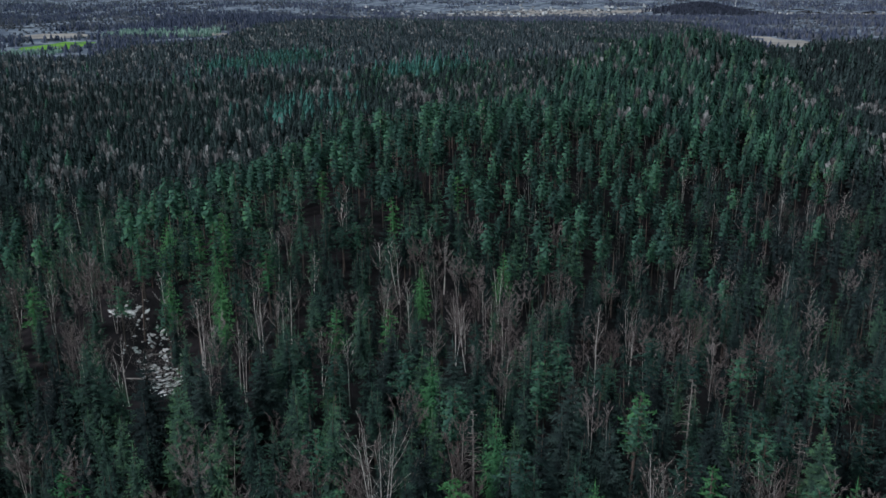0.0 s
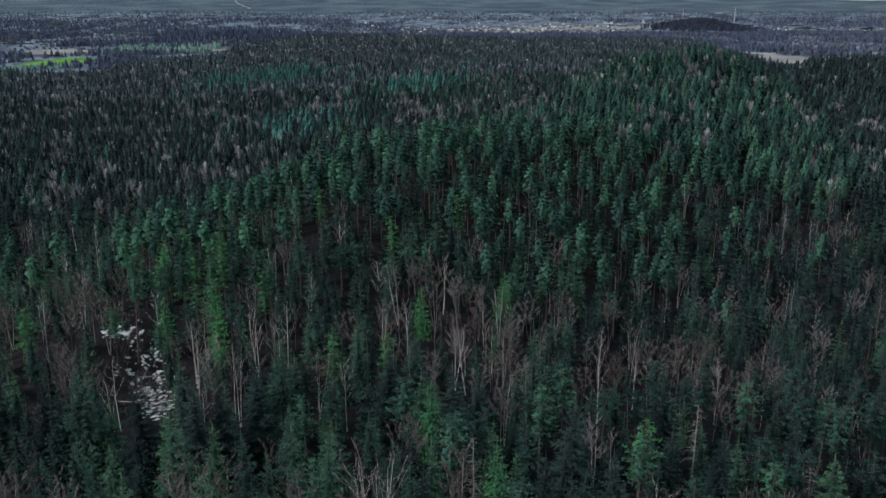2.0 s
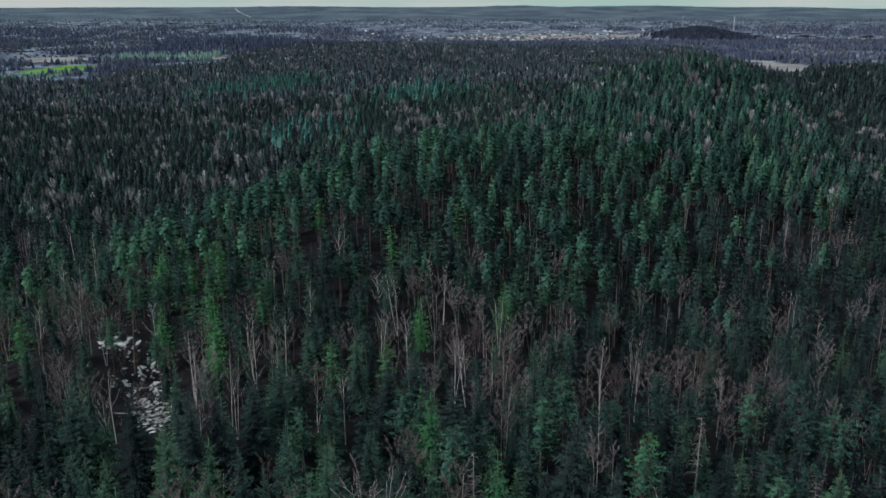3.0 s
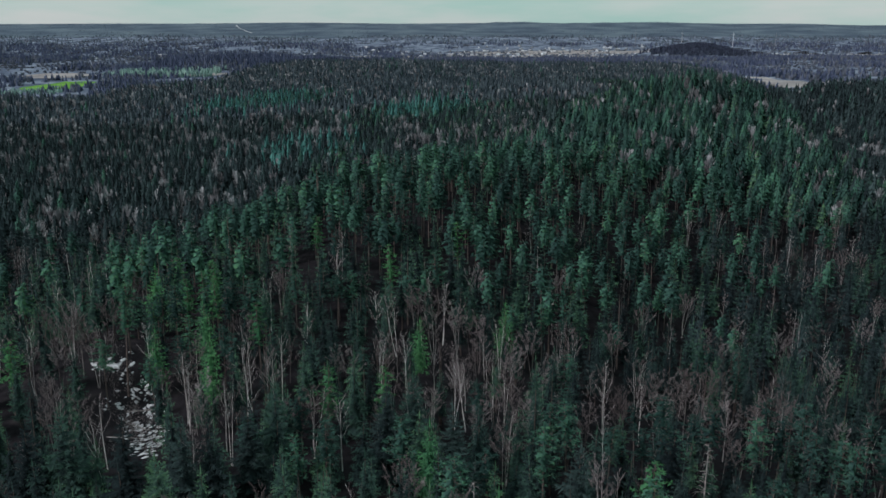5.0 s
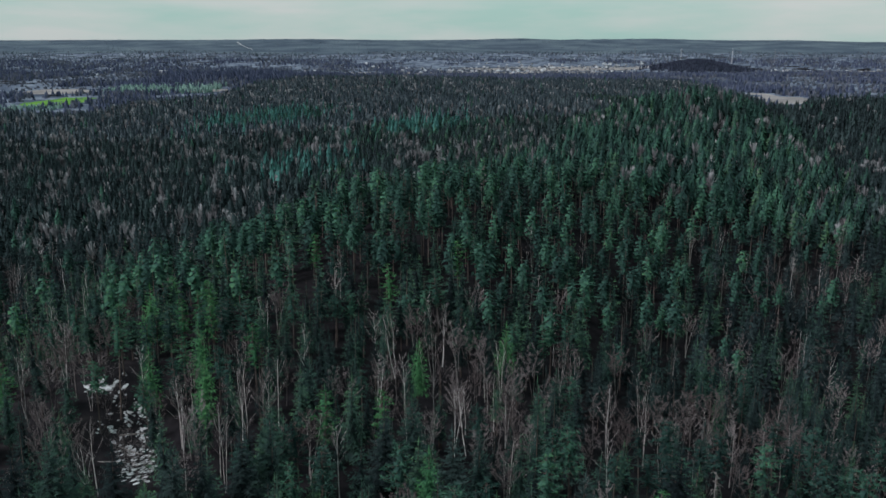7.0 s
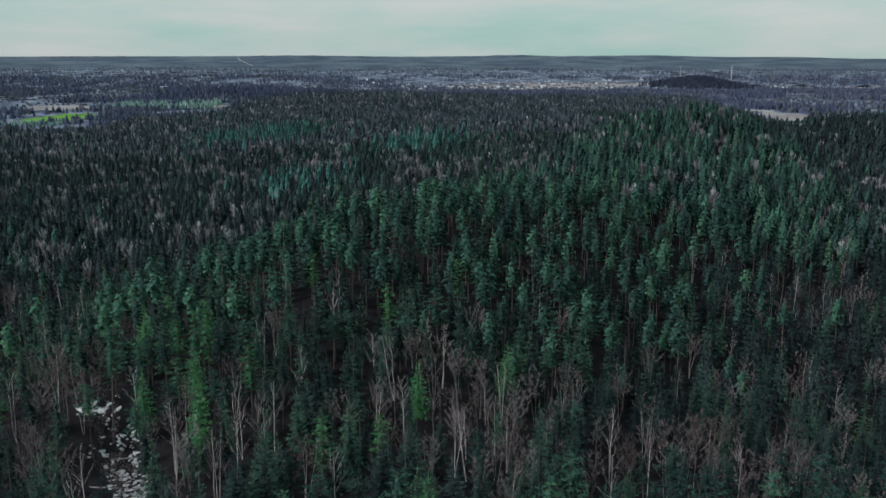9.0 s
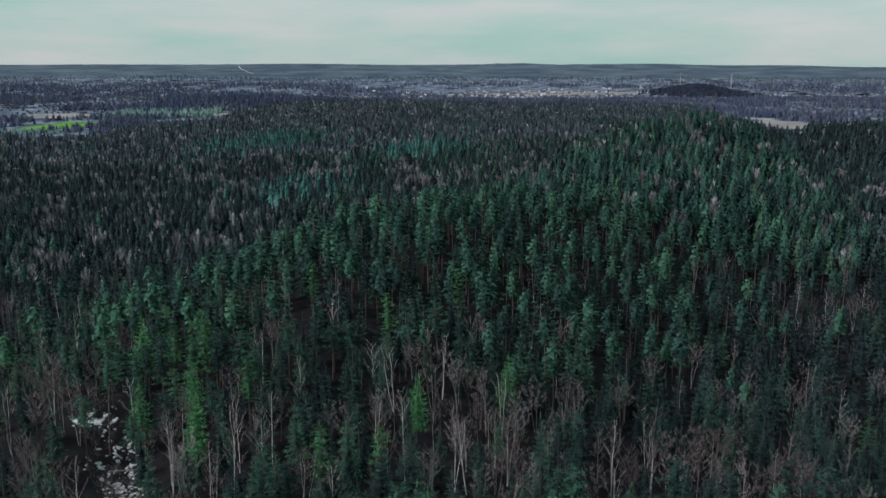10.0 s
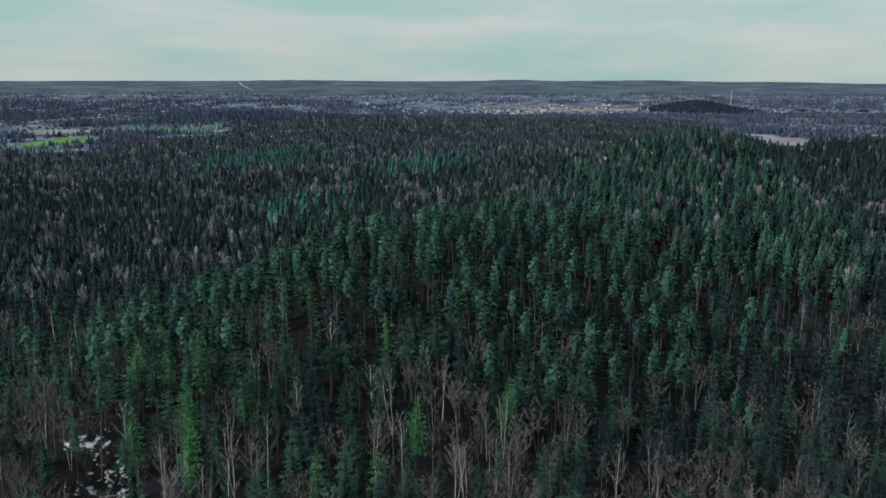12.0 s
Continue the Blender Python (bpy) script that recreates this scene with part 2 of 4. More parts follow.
def storeys(s, rng, h, r, low, tiers, sides, young):
    """Level ragged storeys of a blunt pine crown."""
    for w in range(tiers):
        k = (w + rng.uniform(0, 0.4)) / tiers
        z, turn, n = h * (low + (0.95 - low) * k), rng.uniform(0, 6.283), max(3, round(sides * (1 - 0.35 * k)))
        out = r * math.sin(math.pi * (0.22 + 0.68 * k)) ** 0.8
        for j in range(n):
            a, half = turn + 6.283 * (j + rng.uniform(-0.3, 0.3)) / n, 1.7 / n
            q, lift = out * rng.uniform(0.6, 1.2), rng.uniform(-0.1, 0.25)
            s.tri((0, 0, z + 0.25 * q), on_circle(a - half, q, z + lift * q), on_circle(a + half, q * rng.uniform(0.8, 1.1), z + (lift - 0.35) * q), young)
    for j in range(4):
        s.tri(on_circle(1.57 * j, r * 0.4, h * (low + 0.04)), on_circle(1.57 * j + 1.57, r * 0.4, h * (low + 0.04)), (0, 0, h * 0.95), young)


def spruce_crown(rng, h, r, whorls, arms, segs, low=0.1, thin=0.0, fat=0.36, droop=0.5, fine=False):
    """Storeys of sagging boughs with dark gaps between, narrowing to a pale young leading shoot."""
    s = Shape()
    lean = rng.uniform(0.68, 0.85)
    for w in range(whorls):
        k = (w + rng.uniform(-0.2, 0.2)) / whorls
        k = min(max(k, 0.0), 0.97)
        z = h * (low + (0.97 - low) * k)
        reach = r * (1 - k) ** lean * (0.72 + 0.28 * min(1, k * 5)) + 0.12
        n = max(3, round(arms * (0.5 + 0.5 * (1 - k))))
        turn, bulge = rng.uniform(0, 6.283), rng.uniform(0.85, 1.12)
        for i in range(n):
            if rng.random() < thin:
                continue
            a = turn + 6.283 * (i + rng.uniform(-0.35, 0.35)) / n
            length = reach * bulge * rng.uniform(0.62, 1.2)
            start = Vector((0, 0, z + rng.uniform(-0.35, 0.35) * h * (0.97 - low) / whorls))
            bough(s, rng, start, a, length, droop * (1.15 - 1.5 * k) + rng.uniform(-0.12, 0.12), segs, fat, age=0.45 * max(0.0, k - 0.55), fine=fine)
    # dark inner skirts: the shade inside the crown is put into the colour
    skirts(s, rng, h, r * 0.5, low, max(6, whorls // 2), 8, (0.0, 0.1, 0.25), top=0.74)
    for a in (0, 2.1, 4.2):
        s.tri(on_circle(a, 0.13, h * 0.9), on_circle(a + 2.1, 0.13, h * 0.9), (0, 0, h * 1.02), (0.8, 0.8, 1.2))
    return s


def far_spruce(rng, h, r, low, tiers, sides):
    """A spruce seen from afar."""
    s = Shape()
    # dark at the stem, light at the rim: shading put into the colour
    skirts(s, rng, h, r, low, tiers, sides, (0.05, 0.6, 0.9))
    s.tri((0.12, 0, h * 0.85), (-0.1, 0.1, h * 0.85), (0, 0, h * 1.02), (0.6, 0.6, 1.0))
    return s


def far_pine(rng, h, r, low, tiers, sides):
    """A pine seen from afar: a slim stem and a ragged blunt crown."""
    wood, crown = Shape(), Shape()
    for a in (0.0, 1.57):
        wood.tri(on_circle(a, 0.16, 0), on_circle(a + 3.14, 0.16, 0), (0, 0, h * 0.9))
    skirts(crown, rng, h, r, low - 0.08, tiers, sides, (0.0, 0.3, 0.5), top=0.97)
    crown.tri((0.3, 0, h * 0.85), (-0.25, 0.25, h * 0.85), (0, 0, h), (0.7, 0.7, 1.0))
    return wood, crown


def puff(s, rng, c, r, blades, slim):
    """A tuft of needles at a limb's end: slim blades spreading out and up."""
    for _ in range(blades):
        a, e = rng.uniform(0, 6.283), rng.uniform(-0.5, 1.15)
        d = Vector((math.cos(a) * math.cos(e), math.sin(a) * math.cos(e), math.sin(e) * 0.7))
        t = d.cross(Vector((rng.uniform(-1, 1), rng.uniform(-1, 1), rng.uniform(-1, 1)))).normalized() * r * slim
        base, tip = c + d * r * rng.uniform(-0.3, 0.2), c + d * r * rng.uniform(0.7, 1.25)
        s.tri(base + t, base - t, tip, (0.2, 0.2, 0.85))


def pine_parts(rng, h, r, limbs, blades, low=0.5, sides=6, slim=0.17, full=0.55):
    """A bare slightly bent trunk and an uneven crown of limbs that carry tufts of needles."""
    wood, crown = Shape(), Shape()
    bend = [rng.uniform(-0.35, 0.35) for _ in range(2)]

    def stem(q):
        return Vector((bend[0] * q * q * 2, bend[1] * q * q * 2, h * 0.97 * q))

    wood.tube([stem(q) for q in (0, 0.3, 0.6, 0.85, 1)], [h * 0.0115, h * 0.0095, h * 0.007, h * 0.004, 0.03], sides)
    for i in range(limbs):
        k = min(max((i + rng.uniform(-0.6, 0.6)) / limbs, 0.0), 1.0)
        start = stem(low + (0.98 - low) * k)
        reach = r * math.sin(math.pi * min(0.2 + 0.74 * k, 1)) ** 0.8 * rng.uniform(0.45, 1.15) + 0.2
        a = i * 2.4 + rng.uniform(-0.6, 0.6)
        end = start + on_circle(a, reach, reach * (-0.2 + 0.65 * k + rng.uniform(-0.2, 0.2)))
        size = (0.3 + 0.17 * reach) * rng.uniform(0.8, 1.2)
        puff(crown, rng, end, size, blades, slim)
        puff(crown, rng, start.lerp(end, rng.uniform(0.5, 0.7)) + on_circle(a + 1.57, rng.uniform(-0.4, 0.4), 0.05), size * 1.05, blades, slim)
        if sides > 4:
            wood.tube([start, end], [0.05, 0.015], 3)
    puff(crown, rng, stem(0.985), 0.55, blades + 2, slim)
    # inner storeys coloured dark as shade, or with lit tips on coarser trees
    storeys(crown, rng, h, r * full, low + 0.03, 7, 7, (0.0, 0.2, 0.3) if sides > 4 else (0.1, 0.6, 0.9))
    return wood, crown


def birch_parts(rng, h, r, limbs, subs, twigs, stems=1, low=0.42, sides=5, twig_w=0.028, stout=1.0):
    """A bare broadleaf tree: pale stem and limbs, and a haze of fine twigs."""
    wood, crown = Shape(), Shape()
    for stem in range(stems):
        lean = on_circle(6.283 * (stem + rng.uniform(0, 0.7)) / stems, r * (rng.uniform(0.3, 0.85) if stems > 1 else 0.12), 0)
        top = h * rng.uniform(0.85, 1.0)
        line = [lean * q ** 0.8 + Vector((rng.uniform(-.15, .15), rng.uniform(-.15, .15), top * q)) for q in (0, 0.25, 0.5, 0.75, 1)]
        girth = h * 0.0056 * stout * (0.62 if stems > 1 else 1)
        wood.tube(line, [girth * g for g in (1.15, 0.9, 0.68, 0.4, 0.12)], sides)
        for i in range(limbs):
            k = (i + rng.random()) / limbs
            q = low + (0.96 - low) * k
            j = min(int(q * 4), 3)
            start = line[j].lerp(line[j + 1], q * 4 - j)
            a = i * 2.4 + rng.uniform(-0.6, 0.6)
            rise = min(max(h * rng.uniform(0.72, 0.98) - start.z, 0.1 * h), h * rng.uniform(0.14, 0.26))
            out = r * rng.uniform(0.4, 1.1) * (1.15 - 0.6 * k)
            length = (rise + out) * 0.42
            mid = start + on_circle(a, out * 0.5, rise * 0.42)
            end = start + on_circle(a + rng.uniform(-0.2, 0.2), out, rise)
            if sides > 3:
                wood.tube([start, mid, end], [girth * 0.26 * (1.2 - k), girth * 0.17, 0.01], 3)
            else:
                wood.tri(start + Vector((0.05, 0, 0)), start - Vector((0, 0.05, 0)), end)
            for _ in range(subs):
                p = mid.lerp(end, rng.uniform(0.0, 1.0)) if rng.random() < 0.8 else start.lerp(mid, rng.uniform(0.5, 1))
                b = a + rng.uniform(-1.5, 1.5)
                d = on_circle(b, 0.5, rng.uniform(0.25, 0.95)) * length * rng.uniform(0.3, 0.55)
                t = d.cross(Vector((0.3, 0.2, 1))).normalized()
                crown.tri(p + t * twig_w * 1.2, p - t * twig_w * 1.2, p + d)
                for _ in range(twigs):
                    u = p + d * rng.uniform(0.15, 1)
                    e = on_circle(b + rng.uniform(-1.6, 1.6), 0.6, rng.uniform(-0.25, 0.8)) * length * rng.uniform(0.2, 0.42)
                    t = e.cross(Vector((rng.uniform(-1, 1), rng.uniform(-1, 1), 0.6))).normalized() * twig_w
                    crown.tri(u + t, u - t, u + e)
    return wood, crown


def far_birch(rng, h, r, twigs, wide):
    """A bare birch seen from afar: a slim stem and a fan of rising twig bundles."""
    wood, crown = Shape(), Shape()
    for a in (0.0, 1.57):
        wood.tri(on_circle(a, 0.13, 0), on_circle(a + 3.14, 0.13, 0), (0, 0, h * 0.92))
    for i in range(twigs):
        a, out = 2.4 * i + rng.uniform(-0.4, 0.4), r * rng.uniform(0.25, 1.0)
        end = on_circle(a, out, h * (0.97 - 0.32 * (out / r) ** 2 - rng.uniform(0, 0.14)))
        start = Vector((0, 0, max(h * 0.3, end.z - h * rng.uniform(0.22, 0.42))))
        across = Vector((-math.sin(a + rng.uniform(-1, 1)), math.cos(a + rng.uniform(-1, 1)), 0)) * wide
        if i % 3:
            mid = start.lerp(end, 0.45)
            crown.tri(mid + across, mid - across, end + (end - start) * 0.15)
        else:
            crown.tri(start, end + across, end - across + Vector((0, 0, wide * rng.uniform(-1, 1))))
    return wood, crown


def snag_parts(rng, h):
    wood = Shape()
    wood.tube([Vector((0.02 * q * q, 0.03 * q, h * q)) for q in (0, 0.35, 0.7, 1)], [h * 0.011, h * 0.009, h * 0.006, 0.03], 6)
    for i in range(46):
        z = h * rng.uniform(0.3, 0.98)
        reach = (1 - z / h) * 2.6 + rng.uniform(0.3, 0.9)
        a = i * 2.4
        s0 = Vector((0, 0, z))
        wood.tube([s0, s0 + on_circle(a, reach * 0.6, 0.1), s0 + on_circle(a, reach, -0.25 * reach)], [0.05, 0.035, 0.01], 3)
    return wood

# ---- ground ----
def sheet(name, xs, ys, mat, lift=0.0, ground=height, keep=None):
    gx, gy = np.meshgrid(xs, ys)
    v = np.stack([gx, gy, ground(gx, gy) + lift], -1).reshape(-1, 3)
    n, m = len(xs), len(ys)
    i = (np.arange(m - 1)[:, None] * n + np.arange(n - 1)[None, :]).ravel()
    f = np.concatenate([np.stack([i, i + 1, i + n + 1], -1), np.stack([i, i + n + 1, i + n], -1)])
    if keep:
        c = v[f].mean(1)
        f = f[keep(c[:, 0], c[:, 1])]
    return new(name, mesh_of(name, v, f, mat))


def steps(*runs):
    return np.unique(np.concatenate([np.arange(a, b, d) for a, b, d in runs]))


gx = steps((-4000, -800, 80), (-800, -200, 20), (-200, -84, 6), (-84, -38, 1.5), (-38, 240, 6), (240, 800, 20), (800, 4001, 80))
gy = steps((-1500, 0, 60), (0, 120, 6), (120, 174, 1.5), (174, 620, 6), (620, 1600, 20), (1600, 4981, 50))
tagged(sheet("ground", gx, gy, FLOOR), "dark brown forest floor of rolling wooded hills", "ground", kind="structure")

# ---- trees ----
PATCHES = [(-655, 1490, 62, 60), (455, 1190, 45, 150), (-480, 1060, 50, 120), (-565, 1298, 48, 125), (-440, 1480, 120, 24), (-400, 1380, 60, 60)]


def tree_thing(name, trunk_me, crown_me, label, group):
    base = tagged(new(name), label, "tree", group)
    for part_name, me in (("trunk", trunk_me), ("crown", crown_me)):
        if me:
            new(part_name, me).parent = base
    return base


def spruce_trunk(h, sides=6):
    s = Shape()
    s.tube([(0, 0, -1), (0, 0, h * 0.5), (0, 0, h * 0.97)], [h * 0.012, h * 0.008, 0.03], sides)
    return s


def near_kinds():
    kinds = {}

    def add(kind, name, label, pairs):
        kinds[kind] = [(name, label, a, b) for a, b in pairs]

    spruces = []
    for i in range(7):
        g = random.Random(i)
        crown = spruce_crown(g, 15.5, (2.4, 2.6, 2.8, 2.4, 3.0, 2.6, 2.3)[i], (17, 16, 17, 18, 16, 15, 18)[i], 11, 3, thin=0.06, low=(0.22, 0.18, 0.28, 0.2, 0.12, 0.3, 0.25)[i])
        spruces.append((spruce_trunk(15.5).mesh("trunk", BARK), crown.mesh("crown", SPRUCE)))
    add("spruce", "spruce_tree", "dark green spruce with drooping needled branches in the forest", spruces)
    # spruces whose needles are coloured dark as if in shade
    old = []
    for i in range(3):
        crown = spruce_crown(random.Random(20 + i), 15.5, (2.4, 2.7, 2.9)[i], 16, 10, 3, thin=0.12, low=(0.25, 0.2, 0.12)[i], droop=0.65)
        old.append((spruce_trunk(15.5).mesh("trunk", BARK), crown.mesh("crown", NEAR_SHADED_SPRUCE)))
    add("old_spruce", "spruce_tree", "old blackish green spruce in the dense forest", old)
    pines = []
    for g in (random.Random(40 + i) for i in range(7)):
        a, b = pine_parts(g, 16, g.uniform(2.1, 2.6), 42, 9, low=g.uniform(0.42, 0.56))
        pines.append((a.mesh("trunk", PINE_BARK), b.mesh("crown", PINE)))
    add("pine", "pine_tree", "tall pine with reddish trunk and rounded teal green crown", pines)
    birches = []
    for i, g in enumerate(random.Random(80 + i) for i in range(6)):
        a, b = birch_parts(g, 14, g.uniform(2.2, 2.9), 13 if i < 4 else 7, 8, 13, low=0.36, twig_w=0.023, stems=1 if i < 4 else 3)
        birches.append((a.mesh("trunk", BIRCH_BARK), b.mesh("crown", TWIG)))
    add("birch", "birch_tree", "leafless birch with pale trunk and brownish twigs", birches)
    return kinds


KINDS = near_kinds()
rest = np.random.RandomState(7)


def blob(x, y, cx, cy, rx, ry=None):
    return np.exp(-((x - cx) / rx) ** 2 - ((y - cy) / (ry or rx)) ** 2)


def slow_noise(x, y, size, seed):
    out = np.zeros_like(x)
    r = np.random.RandomState(seed)
    for i in range(6):
        a, k, p = r.uniform(0, 6.28), r.uniform(0.6, 1.7) / size, r.uniform(0, 6.28)
        out += np.sin((x * np.cos(a) + y * np.sin(a)) * k * 6.28 + p)
    return out / 3.0


def on_ridge(x, y):
    """1 on the wooded ridge that runs from the near slope back to the far right, 0 in the flat woods beside it."""
    ys = (210, 264, 330, 400, 500, 600)
    near, far = np.interp(y, ys, (-95, -75, -22, 38, 90, 130)), np.interp(y, ys, (75, 112, 160, 186, 202, 214))
    return 1 / (1 + np.exp((near - x) / 9)) / (1 + np.exp((x - far) / 6)) * (y > 205) * (y < 690)


def birch_share(x, y):
    s = 0.10 - 0.06 * (y < 190) + 0.12 * slow_noise(x, y, 38, 3)
    s += 0.8 * blob(x, y, 48, 150, 34, 15) + 0.65 * blob(x, y, 2, 158, 15, 18) + 0.4 * blob(x, y, -40, 143, 28, 18)
    s += 0.35 * blob(x, y, -88, 165, 25, 25) + 0.25 * blob(x, y, 100, 212, 30, 16) + 0.8 * blob(x, y, 296, 595, 22, 45)
    flat = 1 / (1 + np.exp((x + 85) / 15)) * (y > 210)
    s += flat * (0.11 + 0.3 * slow_noise(x, y, 42, 13)) + (y > 430) * (1 - flat) * (0.08 + 0.32 * slow_noise(x, y, 50, 14))
    s += 0.6 * blob(x, y, -80, 600, 45, 12) + 0.6 * blob(x, y, 22, 480, 28, 10) + 0.5 * blob(x, y, -115, 720, 40, 12)
    s -= 0.28 * (x > 214) * (y > 470) * (y < 1000) + 0.3 * blob(x, y, -160, 820, 55, 60) + 0.3 * blob(x, y, -10, 670, 40, 40)
    s += 0.04 * blob(x, y, 120, 440, 80, 130) - 0.1 * blob(x, y, -10, 265, 60, 50)
    return np.clip(s, 0.03, 0.92)


def pine_share(x, y):
    s = 0.14 + 0.2 * slow_noise(x, y, 70, 5) + 0.58 * on_ridge(x, y)
    s += 0.5 * blob(x, y, -52, 168, 24, 22) - 0.1 * blob(x, y, 62, 122, 30, 30)
    s -= 0.3 * (x > 40) * (y > 170) * (y < 250) + 0.4 * (x > 75 + 0.17 * (y - 250)) * (y > 230) * (y < 300)
    s += 0.95 * blob(x, y, -160, 820, 55, 60) + 0.95 * blob(x, y, -10, 670, 40, 40) - 0.7 * (x > 216) * (y > 420)
    s -= 0.3 * (1 - on_ridge(x, y)) * (y > 300)
    return np.clip(s, 0.02, 0.97)


def edge_of_woods(s):
    """How far the closed forest reaches in the direction x / y = s."""
    return 1560 - 470 / (1 + np.exp((s + 0.235) / 0.018)) - 170 / (1 + np.exp((s + 0.375) / 0.012)) - 500 / (1 + np.exp((0.30 - s) / 0.02)) - 130 * np.exp(-((s - 0.385) / 0.035) ** 4)


def scatter(y0, y1, gap, margin=45, open_=None):
    """Jittered places of trees between two distances, as wide as the land in view."""
    wide = 0.56 * y1 + margin
    gx, gy = np.meshgrid(np.arange(-wide, wide, gap), np.arange(y0, y1, gap))
    x = (gx + rest.uniform(-0.48, 0.48, gx.shape) * gap).ravel()
    y = (gy + rest.uniform(-0.48, 0.48, gy.shape) * gap).ravel()
    keep = np.abs(x) < 0.56 * np.maximum(y, 0) + margin
    keep &= (y < edge_of_woods(x / np.maximum(y, 1)))
    keep &= clearing(x, y) < rest.uniform(0.3, 0.6, x.shape)
    return x[keep], y[keep]


def clearing(x, y):
    along = np.clip(((x + 69) * 24 - (y - 166) * 52) / (24 ** 2 + 52 ** 2), 0, 1)
    c = 1.2 * (np.hypot(x + 69 - 24 * along, y - 166 + 52 * along) < 5.2)
    for px, py, rx, ry in PATCHES:
        c = c + 1.2 * (np.hypot((x - px) / rx, (y - py) / ry) < 1)
    for px, py in STANDING:
        c = c + 1.2 * (np.hypot(x - px, y - py) < 2.4)
    return c


def pick(x, y):
    u, v = rest.random_sample(x.shape), rest.random_sample(x.shape)
    b = birch_share(x, y)
    kind = np.where(u < b, 2, np.where(v < pine_share(x, y), 1, 0))
    # spruces in shade-darkened needles fill the valley behind the ridge and its right slope, and stand in groups over
    # the flat woods
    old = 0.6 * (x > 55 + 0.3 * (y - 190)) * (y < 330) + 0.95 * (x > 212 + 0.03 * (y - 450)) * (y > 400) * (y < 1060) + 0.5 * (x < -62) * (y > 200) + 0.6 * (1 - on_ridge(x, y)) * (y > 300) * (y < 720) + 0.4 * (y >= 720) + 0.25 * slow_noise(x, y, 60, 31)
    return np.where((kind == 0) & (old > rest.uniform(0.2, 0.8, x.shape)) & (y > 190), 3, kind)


def forest(name, label, shapes, x, y, scale, mats, least=0.5, most=1.2):
    """All trees of one kind over a stretch, joined. shapes: pairs of (trunk, crown); mats: their materials."""
    for layer, mat in enumerate(mats):
        vs, fs, ts, ys, k = [], [], [], [], 0
        which = rest.randint(0, len(shapes), x.shape)
        turn, grow, z = rest.uniform(0, 6.283, x.shape), scale * rest.triangular(least, 1.0, most, x.shape), height(x, y)
        for i, pair in enumerate(shapes):
            if pair[layer] is None:
                continue
            v, f = pair[layer].arrays()
            m = np.nonzero(which == i)[0]
            if not len(m) or not len(f):
                continue
            c, s, g = np.cos(turn[m])[:, None], np.sin(turn[m])[:, None], grow[m][:, None]
            w = np.stack([(v[:, 0] * c - v[:, 1] * s) * g + x[m][:, None], (v[:, 0] * s + v[:, 1] * c) * g + y[m][:, None], v[:, 2] * g + z[m][:, None]], -1)
            vs.append(w.reshape(-1, 3))
            fs.append((f[None] + (np.arange(len(m)) * len(v))[:, None, None] + k).reshape(-1, 3))
            ts.append(np.repeat(rest.random_sample(len(m)), len(v)))
            ys.append(np.tile(pair[layer].fresh_lit(), len(m)))
            k += len(m) * len(v)
        if vs:
            joined = mesh_of(name, np.concatenate(vs), np.concatenate(fs), mat, np.concatenate(ts), np.concatenate(ys))
            tagged(new(name if layer else name + "_trunks", joined), label, "trees", kind="stuff")


# trees that stand out of the wood, by kind
BIG_SPRUCES = [(-54, 113), (-60, 112), (-73, 124), (-44, 107), (-36, 98), (-35, 105), (-32, 106), (-28, 112), (-25, 118), (17, 100), (12, 88), (-9, 119), (-4, 120), (2, 110), (-3, 83), (22, 90), (52, 96), (33, 113), (36, 96)]
TALL_SPRUCES = [(-61, 106), (-31, 99), (-26, 96), (-39, 87), (-29, 87), (-22, 84), (-41, 82), (-45, 86), (-49, 86), (-21, 100), (-69, 134), (-15, 135), (-12, 113), (-10, 102), (-16, 98), (-15, 92), (-14, 96), (-20, 98), (-4, 113), (6, 121), (5, 112), (-1, 94), (-5, 97), (12, 110), (15, 130), (17, 143), (12, 100), (7, 86), (0, 84), (-4, 80), (-15, 79), (11, 82), (17, 89), (28, 98), (32, 105), (41, 103), (39, 92), (37, 87), (57, 99), (-99, 207), (-102, 279), (-86, 214), (-44, 205), (-63, 214)]
TALL_PINES = [(-6, 110), (2, 100), (1, 97), (6, 101), (14, 108), (19, 120), (10, 83), (43, 125), (54, 126), (50, 124), (57, 120), (61, 133), (61, 120), (62, 117), (72, 125), (70, 123), (32, 116), (26, 97), (44, 101), (44, 96), (49, 100), (46, 101), (31, 88), (60, 100), (46, 81), (-55, 168), (-65, 168), (-40, 171), (-65, 154), (-27, 182), (9, 229), (4, 237), (-4, 236), (-24, 228), (-19, 212), (-11, 236), (18, 244), (-1, 197), (82, 264), (63, 258), (59, 277), (74, 294), (79, 287), (120, 306), (140, 318), (117, 316)]
GREENS = [(-45, 79), (-19, 130), (-10, 132), (-2, 109), (7, 90), (1, 78), (27, 101), (32, 82), (50, 82), (18, 79), (-61, 191), (-54, 174), (-47, 171), (-47, 162), (-56, 157), (-36, 159), (-50, 182), (-52, 179), (-63, 179), (-43, 147), (-80, 148), (-29, 235), (-12, 194), (13, 177), (-5, 160), (4, 219), (-32, 213)]
